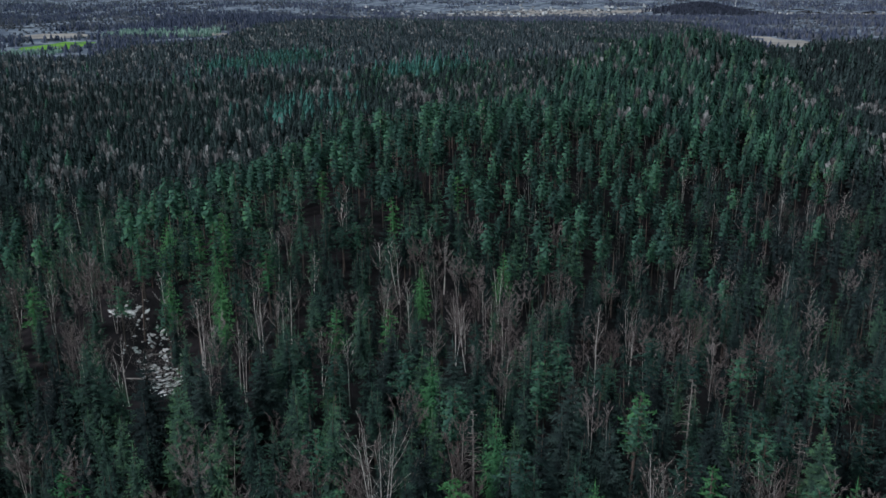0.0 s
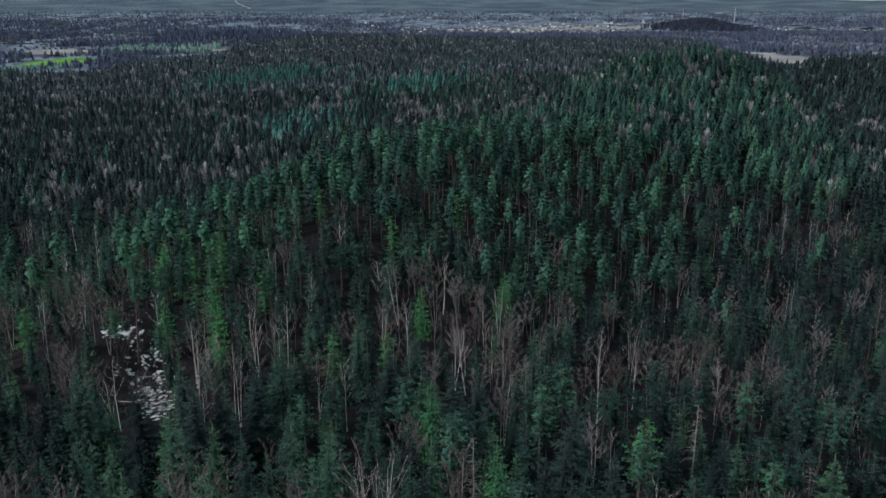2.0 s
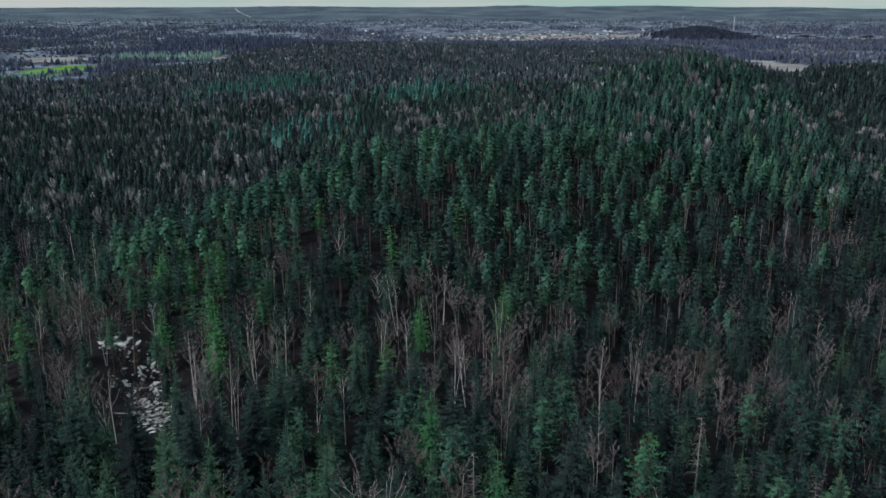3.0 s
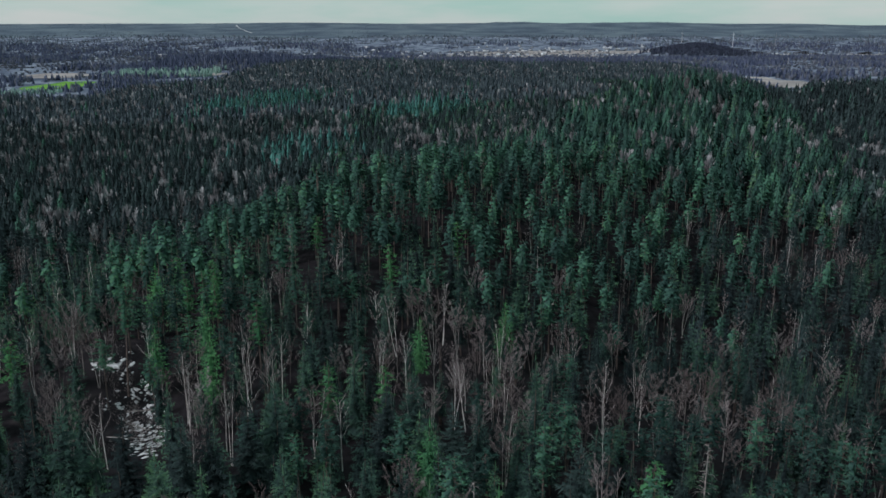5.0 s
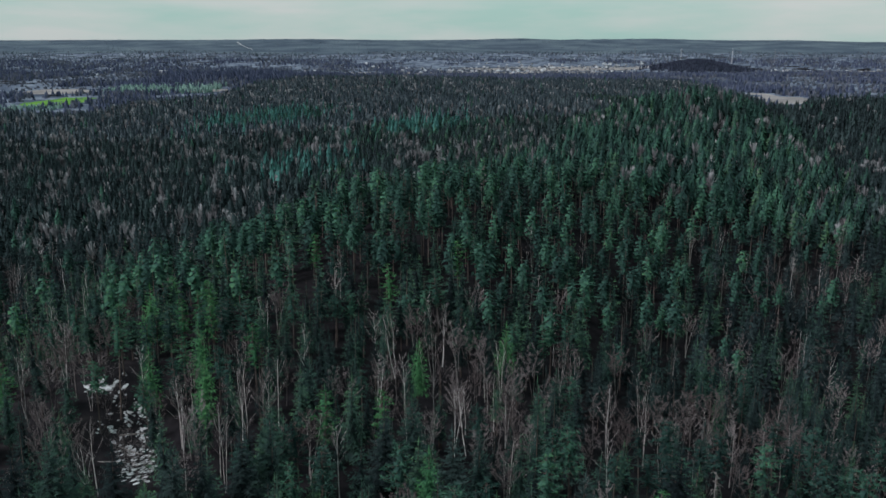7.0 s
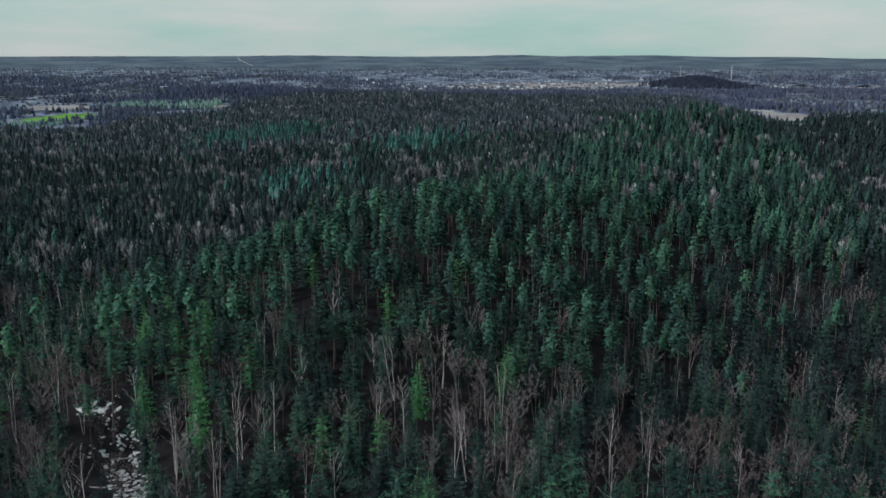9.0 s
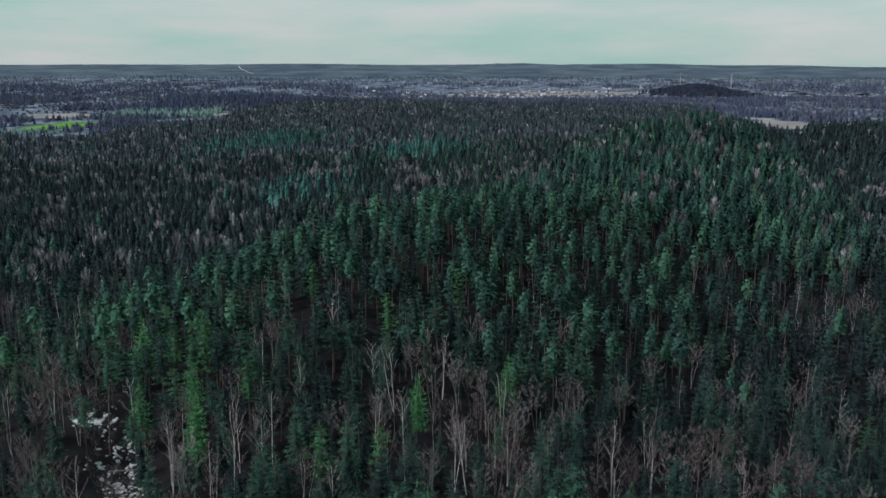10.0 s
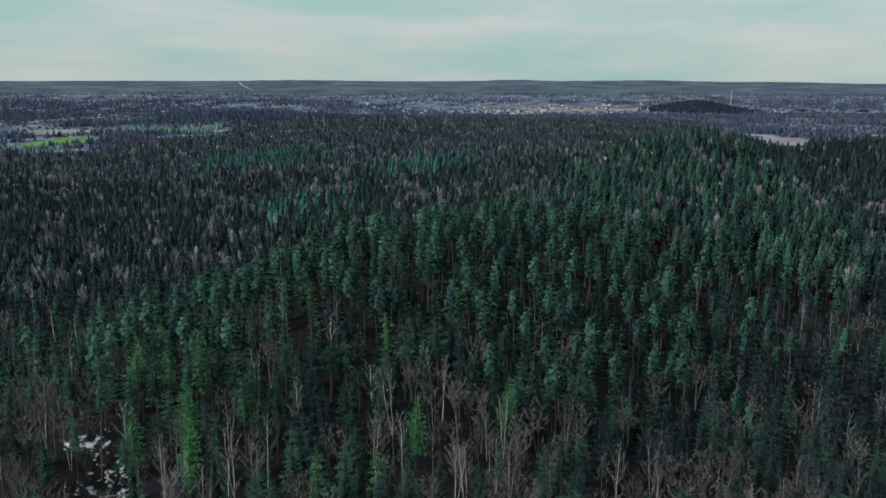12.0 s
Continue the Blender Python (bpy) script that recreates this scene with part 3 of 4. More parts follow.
BROAD_BIRCHES = [(-57, 94), (-55, 93), (-48, 89), (-33, 92), (-31, 87), (-28, 90), (-34, 79), (-19, 83), (-64, 129), (-40, 131), (-5, 102), (-17, 85), (-11, 83), (9, 115), (12, 135), (-6, 132), (-21, 127), (-24, 125), (2, 85), (3, 82), (31, 138), (38, 140), (43, 147), (49, 160), (52, 159), (47, 124), (60, 148), (63, 147), (90, 185), (57, 166), (-113, 308), (-120, 312), (-68, 166), (-71, 192), (-37, 188), (-40, 162), (3, 175), (6, 174), (28, 176), (19, 171), (-6, 179), (30, 216), (8, 200), (2, 148)]
BROWN_BIRCHES = [(38, 180), (42, 170), (66, 201), (76, 213), (69, 196), (100, 215), (113, 219), (87, 210), (66, 225), (87, 202), (98, 264), (88, 262), (106, 267), (118, 269), (137, 285), (142, 285), (128, 243), (130, 240), (51, 209), (134, 319), (119, 284), (-72, 161), (-74, 161), (-68, 158), (-74, 155)]
WHITE_STEMS = [(-55, 127), (-51, 116), (-34, 125), (-45, 140), (-33, 132), (-16, 123), (2, 141), (4, 142), (30, 149), (26, 127), (38, 157), (-80, 156), (-58, 159), (-157, 332), (-152, 328), (-141, 280), (-132, 294), (-117, 277), (-38, 180), (-35, 145), (-30, 148), (-36, 130), (-47, 146), (-30, 140), (26, 248), (-3, 188), (0, 181), (-10, 172), (-14, 175), (-7, 152), (12, 170), (-12, 147), (-27, 161), (-39, 247), (85, 292), (97, 300), (109, 263)]
PALE_FAR = [(-84, 382), (-58, 369), (51, 393), (53, 377), (120, 291), (-121, 346), (-61, 237)]
STANDING = BIG_SPRUCES + TALL_SPRUCES + TALL_PINES + GREENS + BROAD_BIRCHES + BROWN_BIRCHES + WHITE_STEMS + PALE_FAR
STANDING += [(-62, 157), (38, 112), (50, 98), (4, 95), (23, 221), (-8, 82), (-8, 78), (-6, 79), (-11, 79), (-8, 75), (27, 86), (41, 87), (306, 672)]
NAMES = ("spruce", "pine", "birch")


def seeds(n):
    return [random.Random(n + q) for q in range(5)]


# the nearest trees of each kind, one by one
x, y = scatter(66, 190, 5.05)
kind = pick(x, y)
left_x, left_y, left_kind = [], [], []
for i, n in enumerate(NAMES):
    m = np.nonzero(kind == i)[0]
    m = m[np.argsort(y[m])]
    near, far = m[:290], m[290:]
    left_x.append(x[far]), left_y.append(y[far]), left_kind.append(kind[far])
    for j in near:
        # most near spruces right of x 18 get the painted shade
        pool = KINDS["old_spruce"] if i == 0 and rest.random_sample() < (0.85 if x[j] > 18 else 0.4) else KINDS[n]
        name, label, a, b = pool[rest.randint(0, len(pool))]
        ob = tree_thing(name, a, b, label, n + " trees of the near slope")
        s = rest.triangular(0.5, 0.85, 1.0)
        ob.matrix_world = Matrix.Translation(spot(x[j], y[j])) @ pose(0, 0, 0, rest.uniform(-2.5, 2.5), rest.uniform(-2.5, 2.5), rest.uniform(0, 360)) @ Matrix.Diagonal((s * rest.uniform(0.9, 1.1), s, s * rest.uniform(0.92, 1.12), 1))


def plant(x, y, kind, grow, lod, words, hazy=False):
    """The trees at x, y as one joined wood of each kind; lod 0 is the finest. hazy: spruces take the needles with haze
    in their colour.
    """
    g = seeds(200 + 20 * lod)
    if lod < 2:
        spruces = [(spruce_trunk(15.3, 3) if lod == 0 else None, spruce_crown(q, 15.3, q.uniform(2.1, 2.7), (14, 10)[lod], (9, 8)[lod], (3, 2)[lod], thin=0.05, fat=(0.42, 0.48)[lod], low=q.uniform(0.2, 0.35))) for q in g]
        pines = [pine_parts(q, 16, q.uniform(2.1, 2.6), (32, 26)[lod], (6, 4)[lod], low=q.uniform(0.42, 0.56), sides=(4, 3)[lod], slim=(0.22, 0.3)[lod], full=(0.6, 0.8)[lod]) for q in g]
    else:
        spruces = [(None, far_spruce(q, 14.5, q.uniform(2.4, 3.1), q.uniform(0.2, 0.35), (0, 0, 7, 4)[lod], (0, 0, 8, 5)[lod])) for q in g]
        pines = [far_pine(q, 15.3, q.uniform(2.2, 2.8), q.uniform(0.42, 0.55), (0, 0, 8, 3)[lod], (0, 0, 8, 5)[lod]) for q in g]
    if lod < 2:
        birches = [birch_parts(q, 14, q.uniform(2.0, 2.7), (9, 8)[lod], (6, 4)[lod], (8, 6)[lod], sides=(4, 3)[lod], low=0.36, twig_w=(0.03, 0.042)[lod]) for q in g]
    else:
        birches = [far_birch(q, 13.2, q.uniform(2.6, 3.5), (34, 13)[lod - 2], (0.24, 0.7)[lod - 2]) for q in g]
    if lod == 3:
        pines = [(None, b) for a, b in pines]
    for i, (n, shapes, mats) in enumerate((("spruce", spruces, (BARK, HAZY_MID_WOOD if hazy else SPRUCE)), ("pine", pines, (PINE_BARK, PINE)), ("birch", birches, (BIRCH_BARK, TWIG if lod < 2 else FAR_TWIG)), ("old_spruce", spruces, (BARK, HAZY_MID_WOOD if hazy else SHADED_SPRUCE if lod else NEAR_SHADED_SPRUCE)))):
        m = kind == i
        if m.any():
            forest(n + "_wood", ("dark spruces ", "teal green pines ", "leafless grey brown birches ", "old blackish green spruces ")[i] + words, shapes, x[m], y[m], grow, mats, (0.5, 0.62, 0.76, 0.84)[lod], (1.0, 1.12, 1.13, 1.1)[lod])


left_x, left_y, left_kind = np.concatenate(left_x), np.concatenate(left_y), np.concatenate(left_kind)
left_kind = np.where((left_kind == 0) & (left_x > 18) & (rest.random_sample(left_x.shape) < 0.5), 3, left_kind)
plant(left_x, left_y, left_kind, 1.0, 0, "of the near wooded slope")
for y0, y1, gap, grow, lod, words in ((190, 330, 6.0, 1.1, 1, "on the side of the ridge"), (330, 720, 5.6, 1.12, 2, "of the ridge and the flat woods"),
                                      (720, 1020, 7.0, 1.28, 3, "of the far woods"), (1020, 1560, 7.6, 1.3, 3, "at the far edge of the woods"), (-46, 66, 5.0, 1.0, 2, "below the drone"), (-140, -46, 7.0, 1.0, 3, "behind the drone")):
    x, y = scatter(y0, y1, gap, margin=60 if y0 > 0 else 50)
    # beyond these distances the spruces get the haze-tinted needles
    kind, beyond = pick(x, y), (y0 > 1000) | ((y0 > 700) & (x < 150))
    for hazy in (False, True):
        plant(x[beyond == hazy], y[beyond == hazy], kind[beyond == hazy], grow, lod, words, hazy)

# young teal pine plantations in the flat woods
for cx, cy, sx, sy, count in ((-165, 815, 34, 38, 330), (-20, 680, 22, 18, 110), (-72, 455, 16, 10, 26), (-95, 520, 20, 12, 30)):
    ax, ay = rest.normal(cx, sx, count), rest.normal(cy, sy, count)
    forest("young_pine_wood", "bright teal young pines in the flat woods", [far_pine(q, 15, 2.3, 0.3, 6, 6) for q in seeds(900)], ax, ay, 1.3, (PINE_BARK, TEAL_PINE))

# ---- trees that stand out ----
YOUNG_TREES = []
for q in (501, 502, 503):
    a, b = pine_parts(random.Random(q), 15, 1.9, 36, 8, low=0.42)
    YOUNG_TREES.append((a.mesh("trunk", PINE_BARK), b.mesh("crown", YOUNG)))
for q in (504, 505):
    YOUNG_TREES.append((spruce_trunk(15).mesh("trunk", BARK), spruce_crown(random.Random(q), 15, 2.4, 17, 10, 3, low=0.25, droop=0.3).mesh("crown", YOUNG)))
WHITE_BIRCHES = []
for q in (601, 602, 603, 604):
    a, b = birch_parts(random.Random(q), 14.5, 2.1, 11 if q < 603 else 8, 6, 9, low=0.4, stems=1 if q < 603 else 2, twig_w=0.02, stout=0.98)
    WHITE_BIRCHES.append((a.mesh("trunk", WHITE_BARK), b.mesh("crown", TWIG), b.mesh("crown", PALE_TWIG)))
BROAD = []
for q in (651, 652, 653, 654):
    a, b = birch_parts(random.Random(q), 13.5, 2.6, 9, 8, 12, low=0.42, stems=2 + q % 2, twig_w=0.025)
    BROAD.append((a.mesh("trunk", BIRCH_BARK), b.mesh("crown", TWIG)))


def stand(ob, px, py, s):
    ob.matrix_world = Matrix.Translation(spot(px, py)) @ pose(0, 0, 0, rest.uniform(-3, 3), rest.uniform(-3, 3), rest.uniform(0, 360)) @ Matrix.Diagonal((s, s, s, 1))


BIG = [(spruce_trunk(17.5).mesh("trunk", BARK), spruce_crown(random.Random(640 + q), 17.5, (4.0, 3.6, 3.3, 3.7)[q], (23, 22, 24, 23)[q], 12, 4, fine=True, thin=0.06, low=(0.06, 0.12, 0.18, 0.1)[q], droop=0.6).mesh("crown", NEAR_SHADED_SPRUCE if q else SPRUCE)) for q in range(4)]
for i, (px, py) in enumerate(BIG_SPRUCES):
    a, b = BIG[i % 4]
    stand(tree_thing("spruce_tree", a, b, "large broad spruce with long drooping branches", "large spruces"), px, py, rest.uniform(0.94, 1.06))
for i, (px, py) in enumerate(TALL_SPRUCES):
    # right of x 20 the tall ones take the shade-darkened needles too
    name, label, a, b = KINDS["old_spruce"][i % 3] if px > 20 else KINDS["spruce"][i % 7]
    stand(tree_thing(name, a, b, "pointed green spruce standing clear of the wood", "tall spruces"), px, py, rest.uniform(0.9, 1.0))
for i, (px, py) in enumerate(TALL_PINES):
    name, label, a, b = KINDS["pine"][i % 7]
    stand(tree_thing(name, a, b, "teal green pine with bare reddish lower trunk", "tall pines"), px, py, rest.uniform(0.92, 1.02))
for i, (px, py) in enumerate(GREENS):
    a, b = YOUNG_TREES[i % 5]
    stand(tree_thing("pine_tree" if i % 5 < 3 else "spruce_tree", a, b, "bright yellow green young conifer above the dark woods", "bright green conifers"), px, py, rest.uniform(1.0, 1.12))
for i, (px, py) in enumerate(BROAD_BIRCHES + BROWN_BIRCHES):
    a, b = BROAD[i % 4]
    stand(tree_thing("birch_tree", a, b, "broad leafless birch with a haze of brown twigs", "broad birches"), px, py, rest.uniform(0.92, 1.05))
for i, (px, py) in enumerate(WHITE_STEMS + PALE_FAR):
    a, b, c = WHITE_BIRCHES[i % 4]
    pale = i >= len(WHITE_STEMS)
    stand(tree_thing("birch_tree", a, c if pale else b, "leafless birch with white trunk and pale grey twigs" if pale else "leafless birch with white trunk and brown twigs", "white birches"), px, py, rest.uniform(0.94, 1.06))
for seed, px, py, h, r in ((620, -8, 83, 19, 3.9), (623, 27, 86, 14, 2.8), (624, 41, 87, 14.5, 3.2)):
    a, b = birch_parts(random.Random(seed), h, r, 8, 6, 9, stems=6, low=0.4, twig_w=0.018, stout=0.85)
    stand(tree_thing("birch_tree", a.mesh("trunk", WHITE_BARK), b.mesh("crown", TWIG), "many-stemmed leafless birch with white stems", "white birches"), px, py, 1.0)
a, b = pine_parts(random.Random(621), 19, 1.9, 24, 9, low=0.68)
stand(tree_thing("pine_tree", a.mesh("trunk", PINE_BARK), b.mesh("crown", PINE), "tall slender pine beside the snowy clearing", "tall pines"), -62, 157, 1.0)
for px, py, h in ((38, 112, 14), (50, 98, 13), (4, 95, 13.5), (23, 221, 12)):
    snag = tagged(new("dead_tree"), "dead grey conifer with bare broken branches", "tree", "dead trees")
    new("trunk", snag_parts(random.Random(700 + px), h).mesh("trunk", SNAG)).parent = snag
    stand(snag, px, py, 1.0)
a, b = birch_parts(random.Random(622), 17, 5.5, 14, 7, 9, stems=4, low=0.3, twig_w=0.09)
stand(tree_thing("birch_tree", a.mesh("trunk", BIRCH_BARK), b.mesh("crown", PALE_TWIG), "broad pale leafless tree in the dark valley", "white birches"), 306, 672, 1.0)

# ---- the snowy clearing ----
def snow_mesh(g, rx, ry):
    """A melting patch with a ragged edge, thick in the middle."""
    s, n = Shape(), 18
    ring = [(6.283 * i / n, g.uniform(0.4, 1.25)) for i in range(n)]
    for (a, p), (b, q) in zip(ring, ring[1:] + ring[:1]):
        i0, i1 = (math.cos(a) * rx * p * 0.6, math.sin(a) * ry * p * 0.6, 0.07), (math.cos(b) * rx * q * 0.6, math.sin(b) * ry * q * 0.6, 0.07)
        o0, o1 = (math.cos(a) * rx * p, math.sin(a) * ry * p, -0.1), (math.cos(b) * rx * q, math.sin(b) * ry * q, -0.1)
        s.tri((0, 0, 0.1), i0, i1)
        s.quad(i0, o0, o1, i1)
    return s.mesh("snow", SNOW)


def slope_pose(px, py, turn):
    e = 0.8
    n = Vector((float(height(px - e, py) - height(px + e, py)), float(height(px, py - e) - height(px, py + e)), 2 * e)).normalized()
    return Matrix.Translation(spot(px, py)) @ n.to_track_quat("Z", "Y").to_matrix().to_4x4() @ pose(0, 0, 0, 0, 0, turn)


g = random.Random(31)
SNOWS = [snow_mesh(g, a, b) for a, b in ((0.9, 0.6), (0.5, 0.55), (1.3, 0.7), (0.4, 0.35))]
for cx, cy, spread, count in ((-69, 164, 1.2, 18), (-65, 163, 2.6, 24), (-61, 158, 2.6, 34), (-58, 153, 2.2, 36), (-55.8, 148, 1.9, 38), (-54, 143, 1.7, 44), (-52.2, 138, 1.5, 38), (-50.5, 133, 1.3, 16)):
    for _ in range(count):
        px, py = g.gauss(cx, spread), g.gauss(cy, spread)
        patch = tagged(new("snow_patch", SNOWS[g.randrange(4)]), "melting patch of old snow on the steep clearing", "snow", "snow patches")
        patch.matrix_world = slope_pose(px, py, g.uniform(0, 180)) @ Matrix.Diagonal((g.uniform(0.4, 1.1), g.uniform(0.4, 1.0), 1, 1))
bx, by = np.array([g.gauss(-69 + 20 * q, 3.2) for q in (i / 60 for i in range(60))]), np.array([g.gauss(168 - 36 * q, 3.0) for q in (i / 60 for i in range(60))])
forest("brush", "low bare brown brush on the snowy clearing", [birch_parts(random.Random(q), 3.5, 1.2, 5, 4, 6, stems=2, low=0.2, sides=3, twig_w=0.03) for q in (1, 2, 3)], bx, by, 1.0, (SNAG, TWIG))
log = Shape()
log.tube([(-3.5, 0, 0.12), (0, 0.1, 0.16), (3.5, 0, 0.12)], [0.16, 0.14, 0.09], 6)
log_me = log.mesh("fallen_log", SNAG)
for _ in range(3):
    px, py = g.gauss(-57, 2), g.gauss(150, 4)
    tagged(new("fallen_log", log_me), "grey fallen log lying among the snow", "log", "fallen logs").matrix_world = slope_pose(px, py, g.uniform(0, 180))

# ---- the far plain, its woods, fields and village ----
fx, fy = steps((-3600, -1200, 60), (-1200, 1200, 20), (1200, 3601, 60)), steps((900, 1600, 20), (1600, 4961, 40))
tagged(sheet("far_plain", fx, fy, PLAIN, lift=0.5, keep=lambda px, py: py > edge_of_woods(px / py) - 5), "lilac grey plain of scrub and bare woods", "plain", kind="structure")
tagged(sheet("far_ridge", fx, steps((3700, 4971, 30)), HAZY_RIDGE_WOOD, lift=1.5), "blue grey wooded ridge on the horizon", "ridge", kind="structure")


def patch_sheet(name, label, cx, cy, rx, ry, mat, seed):
    """A field with an uneven edge, draped on the ground."""
    g = random.Random(seed)
    edge = [(math.cos(a) * rx * q, math.sin(a) * ry * q) for a, q in ((6.283 * i / 28, g.uniform(0.82, 1.08)) for i in range(28))]
    v = [(cx, cy)] + [(cx + ex * f, cy + ey * f) for f in (0.5, 1.0) for ex, ey in edge]
    v = [(px, py, float(height(px, py)) + 0.9) for px, py in v]
    f = []
    for i in range(28):
        j = (i + 1) % 28
        f += [(0, 1 + i, 1 + j), (1 + i, 29 + i, 29 + j), (1 + i, 29 + j, 1 + j)]
    tagged(new(name, mesh_of(name, v, f, mat)), label, "field", kind="structure")


patch_sheet("field", "pale dry field among the far woods", -655, 1490, 66, 62, FIELD, 1)
patch_sheet("field", "pale dry field below the wooded ridge", 455, 1190, 42, 150, FIELD, 2)
patch_sheet("meadow", "bright green meadow at the edge of the woods", -566, 1305, 40, 96, MEADOW, 3)
patch_sheet("field", "narrow pale strip of open ground", -440, 1480, 122, 17, FIELD, 4)
patch_sheet("field", "pale field before the far village", 60, 2250, 130, 45, FIELD, 5)
patch_sheet("field", "wide grey fields round the far village", 250, 2560, 300, 70, FIELD, 6)
patch_sheet("field", "broad pale fields among the village houses", 350, 2780, 330, 110, FIELD, 10)
patch_sheet("field", "grey fields by the far houses", 1180, 2720, 200, 40, FIELD, 7)
patch_sheet("field", "grey open slope on the plain", -130, 2450, 150, 60, FIELD, 8)
patch_sheet("field", "pale strip on the plain", 590, 1640, 60, 25, FIELD, 9)


def open_land(x, y):
    o = 0.34 + 0.35 * slow_noise(x, y * 0.5, 230, 11) + 0.15 * slow_noise(x, y * 0.6, 80, 12)
    o += 0.8 * blob(x, y, -820, 1700, 330, 520) + 0.6 * blob(x, y, 740, 1600, 380, 480) + 0.85 * blob(x, y, 330, 2720, 520, 430)
    o += 0.8 * blob(x, y, 1150, 2700, 300, 130) - 1.4 * blob(x, y, -390, 1720, 150, 120) - 1.6 * blob(x, y, 768, 2760, 120, 90)
    o -= 0.9 * blob(x, y, 60, 1750, 420, 330) + 1.3 * blob(x, y, -640, 1650, 70, 30) + 0.9 * blob(x, y, 560, 2150, 130, 60) + 0.8 * blob(x, y, 1050, 2250, 260, 70)
    for px, py, rx, ry in PATCHES:
        o = o + 2 * (np.hypot((x - px) / rx, (y - py) / ry) < 1.05)
    return o


def far_cone(rng, h, r):
    s = Shape()
    for w, (z0, z1, q) in enumerate(((0.0, 0.75, 1.0), (0.4, 1.0, 0.62))):
        for j in range(4):
            a = 1.57 * j + rng.uniform(-0.3, 0.3) + w * 0.8
            s.tri(on_circle(a, r * q, h * z0), on_circle(a + 1.5, r * q * rng.uniform(0.8, 1.1), h * z0), (0, 0, h * z1))
    return s


def far_bush(rng, h, r):
    s = Shape()
    for j in range(9):
        a, z = rng.uniform(0, 6.283), rng.uniform(0.2, 0.6) * h
        c = on_circle(a, r * 0.3, z)
        s.tri(c + on_circle(a + 1.3, r * 0.55, -0.25 * h), c + on_circle(a - 1.3, r * 0.55, -0.2 * h), c + on_circle(a, r * 0.35, 0.4 * h))
    return s


for y0, y1, gap, grow in ((930, 2300, 9.0, 1.0), (2300, 3300, 15.0, 0.9), (3300, 3800, 22.0, 0.8), (3800, 4900, 24.0, 0.42)):
    wide = 0.56 * y1
    ax, ay = np.meshgrid(np.arange(-wide, wide, gap), np.arange(y0, y1, gap))
    ax, ay = (ax + rest.uniform(-0.5, 0.5, ax.shape) * gap).ravel(), (ay + rest.uniform(-0.5, 0.5, ay.shape) * gap).ravel()
    keep = (np.abs(ax) < 0.56 * ay + 40) & (ay > edge_of_woods(ax / ay) + 10) & (open_land(ax, ay) < rest.uniform(0.35, 0.65, ax.shape))
    ax, ay = ax[keep], ay[keep]
    bare = rest.random_sample(ax.shape) < 0.3 + 0.3 * slow_noise(ax, ay, 200, 21)
    mat = HAZY_FAR_WOOD if y0 < 3000 else HAZY_RIDGE_WOOD
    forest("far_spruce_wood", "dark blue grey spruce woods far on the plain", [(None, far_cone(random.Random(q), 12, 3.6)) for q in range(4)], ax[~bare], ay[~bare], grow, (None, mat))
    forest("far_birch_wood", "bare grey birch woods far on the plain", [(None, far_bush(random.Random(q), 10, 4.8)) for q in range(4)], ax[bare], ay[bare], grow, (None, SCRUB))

# the dark knoll and the tall dark wood behind the open strip
ax, ay = rest.normal(764, 54, 2800), rest.normal(2645, 55, 2800)
forest("knoll_wood", "dark spruces covering a far round knoll", [(None, far_cone(random.Random(q), 12, 5.5)) for q in range(4)], ax, ay, 0.95, (None, KNOLL_WOOD))
ax, ay = rest.uniform(-530, -150, 1500), rest.uniform(1590, 1790, 1500)
forest("tall_dark_wood", "tall dark spruces behind the open strip", [(None, far_cone(random.Random(q), 16, 3.2)) for q in range(4)], ax, ay, 1.0, (None, HAZY_FAR_WOOD))

# pale saplings along the open strip
ax, ay = rest.uniform(-560, -375, 420), rest.uniform(1440, 1540, 420)
forest("sapling_wood", "pale green saplings along the open strip", [(None, far_bush(random.Random(q), 11, 2.2)) for q in range(4)], ax, ay, 1.0, (None, SAPLING))
ax, ay = rest.uniform(-600, -500, 120), rest.uniform(1110, 1190, 120)
forest("sapling_wood", "pale green saplings beside the meadow", [(None, far_bush(random.Random(q), 6, 2.0)) for q in range(4)], ax, ay, 1.0, (None, SAPLING))

ax, ay = rest.uniform(-760, -420, 380), rest.uniform(1120, 1480, 380)
keep = open_land(ax, ay) < 1.7
forest("field_edge_wood", "dark spruces round the meadow and the fields", [(None, far_cone(random.Random(q), 11, 3.4)) for q in range(4)], ax[keep], ay[keep], 0.9, (None, HAZY_FAR_WOOD))

# scrub on the open plain
ax, ay = rest.uniform(-1100, 1400, 9000), rest.uniform(940, 2900, 9000)
keep = (np.abs(ax) < 0.56 * ay) & (ay > edge_of_woods(ax / ay) + 10) & (open_land(ax, ay) > 0.5) & (open_land(ax, ay) < 1.8)
forest("scrub", "low grey scrub scattered over the open plain", [(None, far_bush(random.Random(q), 5, 4.5)) for q in range(4)], ax[keep], ay[keep], 1.0, (None, SCRUB))


def prism(s, x0, x1, y0, y1, z0, z1):
    p = [(x0, y0), (x1, y0), (x1, y1), (x0, y1)]
    for i in range(4):
        (ax, ay), (bx, by) = p[i], p[(i + 1) % 4]
        s.quad((ax, ay, z0), (bx, by, z0), (bx, by, z1), (ax, ay, z1))
    s.quad(*[(a, b, z1) for a, b in p])


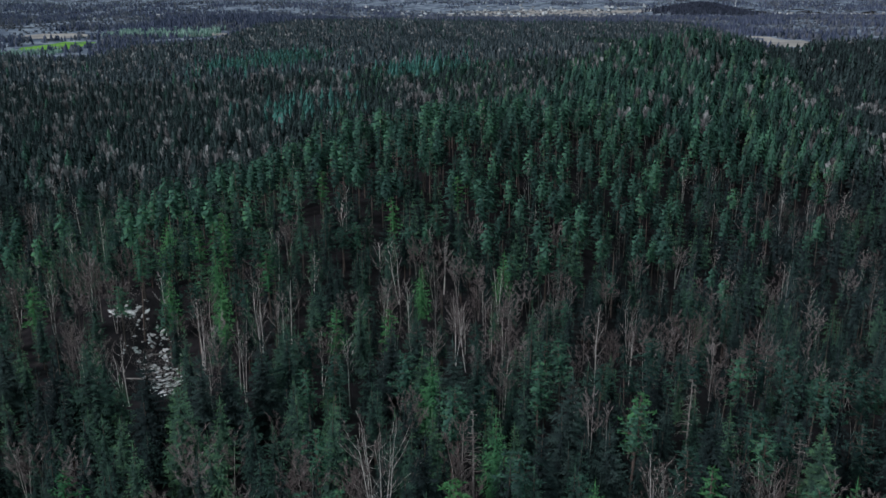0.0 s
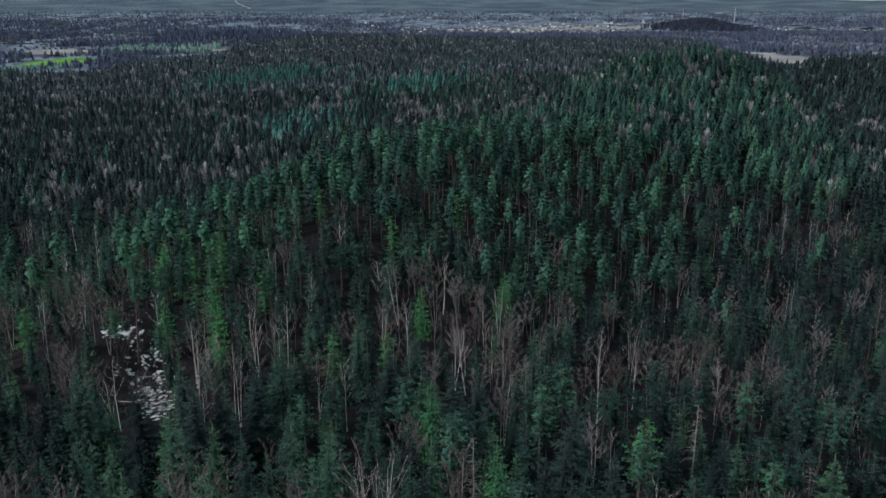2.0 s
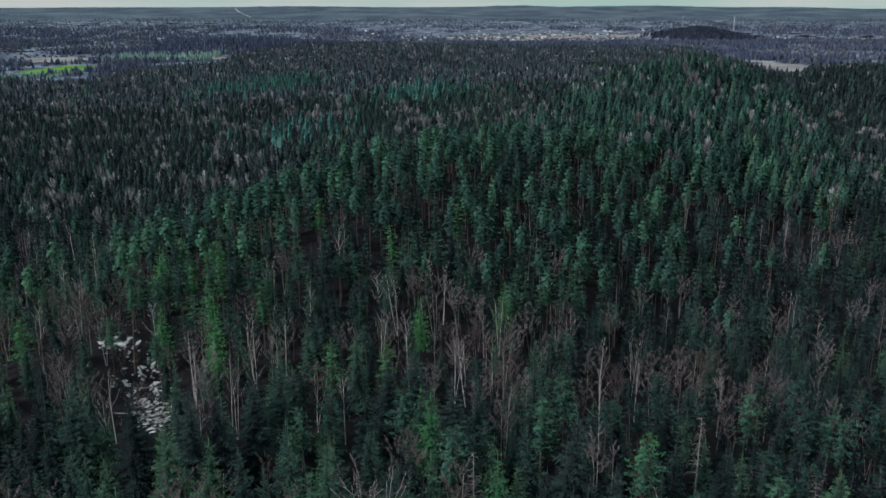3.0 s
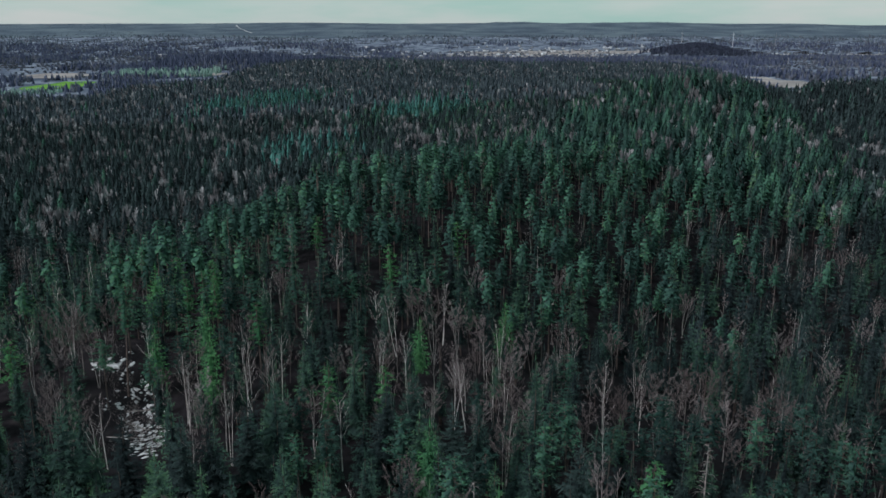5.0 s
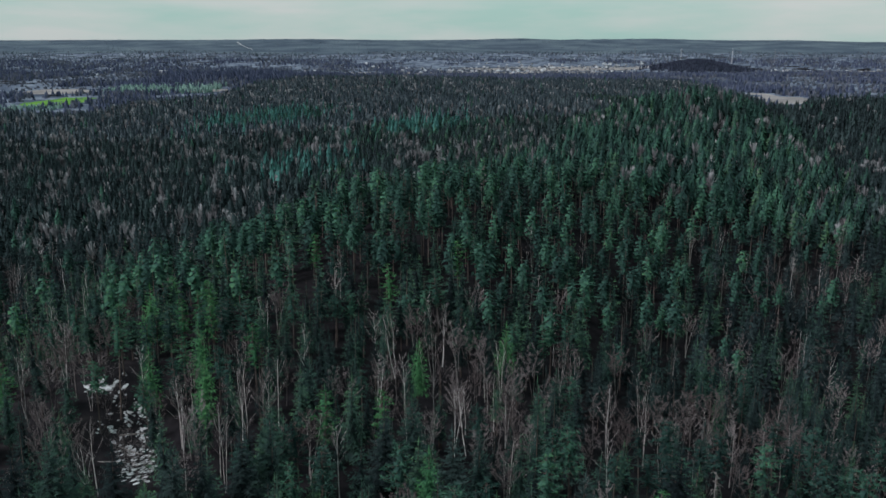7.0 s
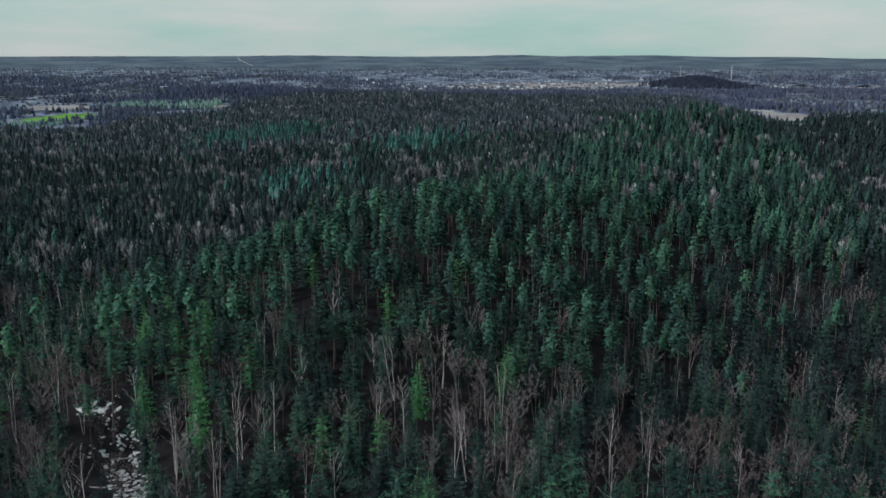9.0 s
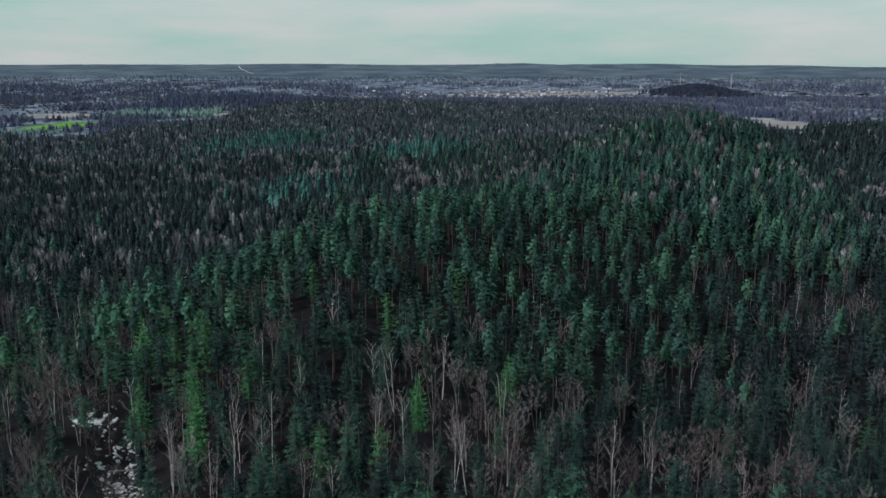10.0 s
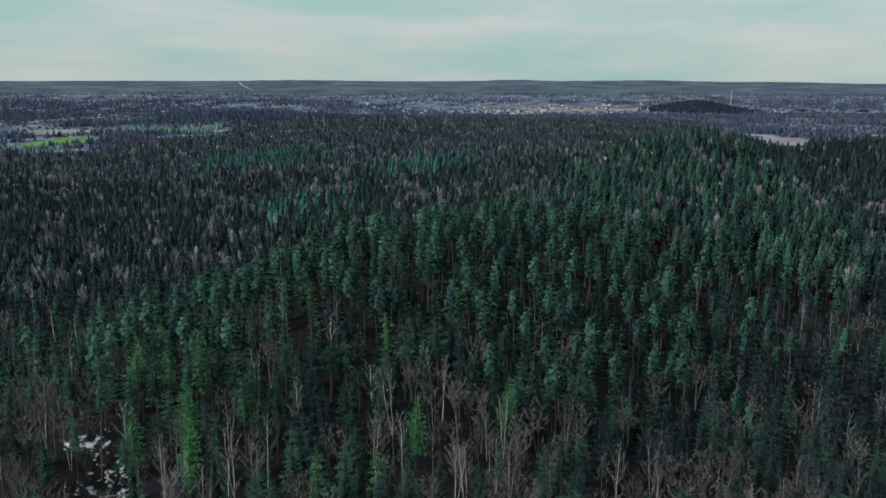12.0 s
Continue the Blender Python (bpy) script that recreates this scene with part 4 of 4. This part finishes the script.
def house_meshes(w, d, h, rise):
    walls, roof = Shape(), Shape()
    prism(walls, -w / 2, w / 2, -d / 2, d / 2, -2, h)
    e = 0.5
    a, b, c, f = (-w / 2 - e, -d / 2 - e, h + 0.02), (w / 2 + e, -d / 2 - e, h + 0.02), (w / 2 + e, d / 2 + e, h + 0.02), (-w / 2 - e, d / 2 + e, h + 0.02)
    r0, r1 = (-w / 2 - e, 0, h + rise), (w / 2 + e, 0, h + rise)
    roof.quad(a, b, r1, r0)
    roof.quad(c, f, r0, r1)
    roof.tri(a, r0, f)
    roof.tri(b, c, r1)
    return walls.mesh("wall", HOUSE_WALL), roof.mesh("roof", HOUSE_ROOF)


HOUSES = [house_meshes(9, 7, 4, 2.5), house_meshes(11, 8, 5, 3), house_meshes(26, 11, 7, 1.5)]
g = random.Random(5)
for i in range(190):
    if i < 145:
        hx, hy = g.gauss(330, 260), g.gauss(2780, 190)
    elif i < 168:
        hx, hy = g.gauss(1150, 120), g.gauss(2680, 50)
    else:
        hx, hy = g.gauss(-650, 200), g.gauss(2500, 110)
    wall_me, roof_me = HOUSES[0 if g.random() < 0.5 else 1 if g.random() < 0.9 else 2]
    house = tagged(new("house"), "small pale house with grey gabled roof in the far village", "house", "village houses")
    new("wall", wall_me).parent = house
    new("roof", roof_me).parent = house
    house.matrix_world = Matrix.Translation(spot(hx, hy) + Vector((0, 0, 0.9))) @ pose(0, 0, 0, 0, 0, g.uniform(0, 180)) @ Matrix.Scale(g.uniform(0.5, 0.85), 4)

# a pale cutting over the far ridge, and masts by the village
cut = Shape()
line = [(-1060, 4600), (-1000, 4400), (-950, 4240), (-895, 4080), (-845, 3950)]
for (ax, ay), (bx, by) in zip(line, line[1:]):
    za, zb = float(height(ax, ay)) + 5, float(height(bx, by)) + 5
    cut.quad((ax - 2.5, ay, za), (ax + 2.5, ay, za), (bx + 2.5, by, zb), (bx - 2.5, by, zb))
tagged(new("road", cut.mesh("road", SNOW)), "pale straight cutting over the far ridge", "road", kind="structure")
mast_me = Shape()
mast_me.tube([(0, 0, 0), (0, 0, 30), (0, 0, 52)], [1.1, 0.8, 0.4], 5)
arm_me = Shape()
arm_me.tube([(-5, 0, 44), (0, 0, 44.4), (5, 0, 44)], [0.35, 0.4, 0.35], 4)
mast_me, arm_me = mast_me.mesh("pole", HOUSE_WALL), arm_me.mesh("crossarm", HOUSE_WALL)
for mx, my in ((1000, 3080), (850, 3180), (1140, 3060), (700, 3250)):
    mast = tagged(new("mast"), "thin pale mast beyond the far village", "mast", "masts")
    new("pole", mast_me).parent = mast
    new("crossarm", arm_me).parent = mast
    mast.matrix_world = Matrix.Translation(spot(mx, my))
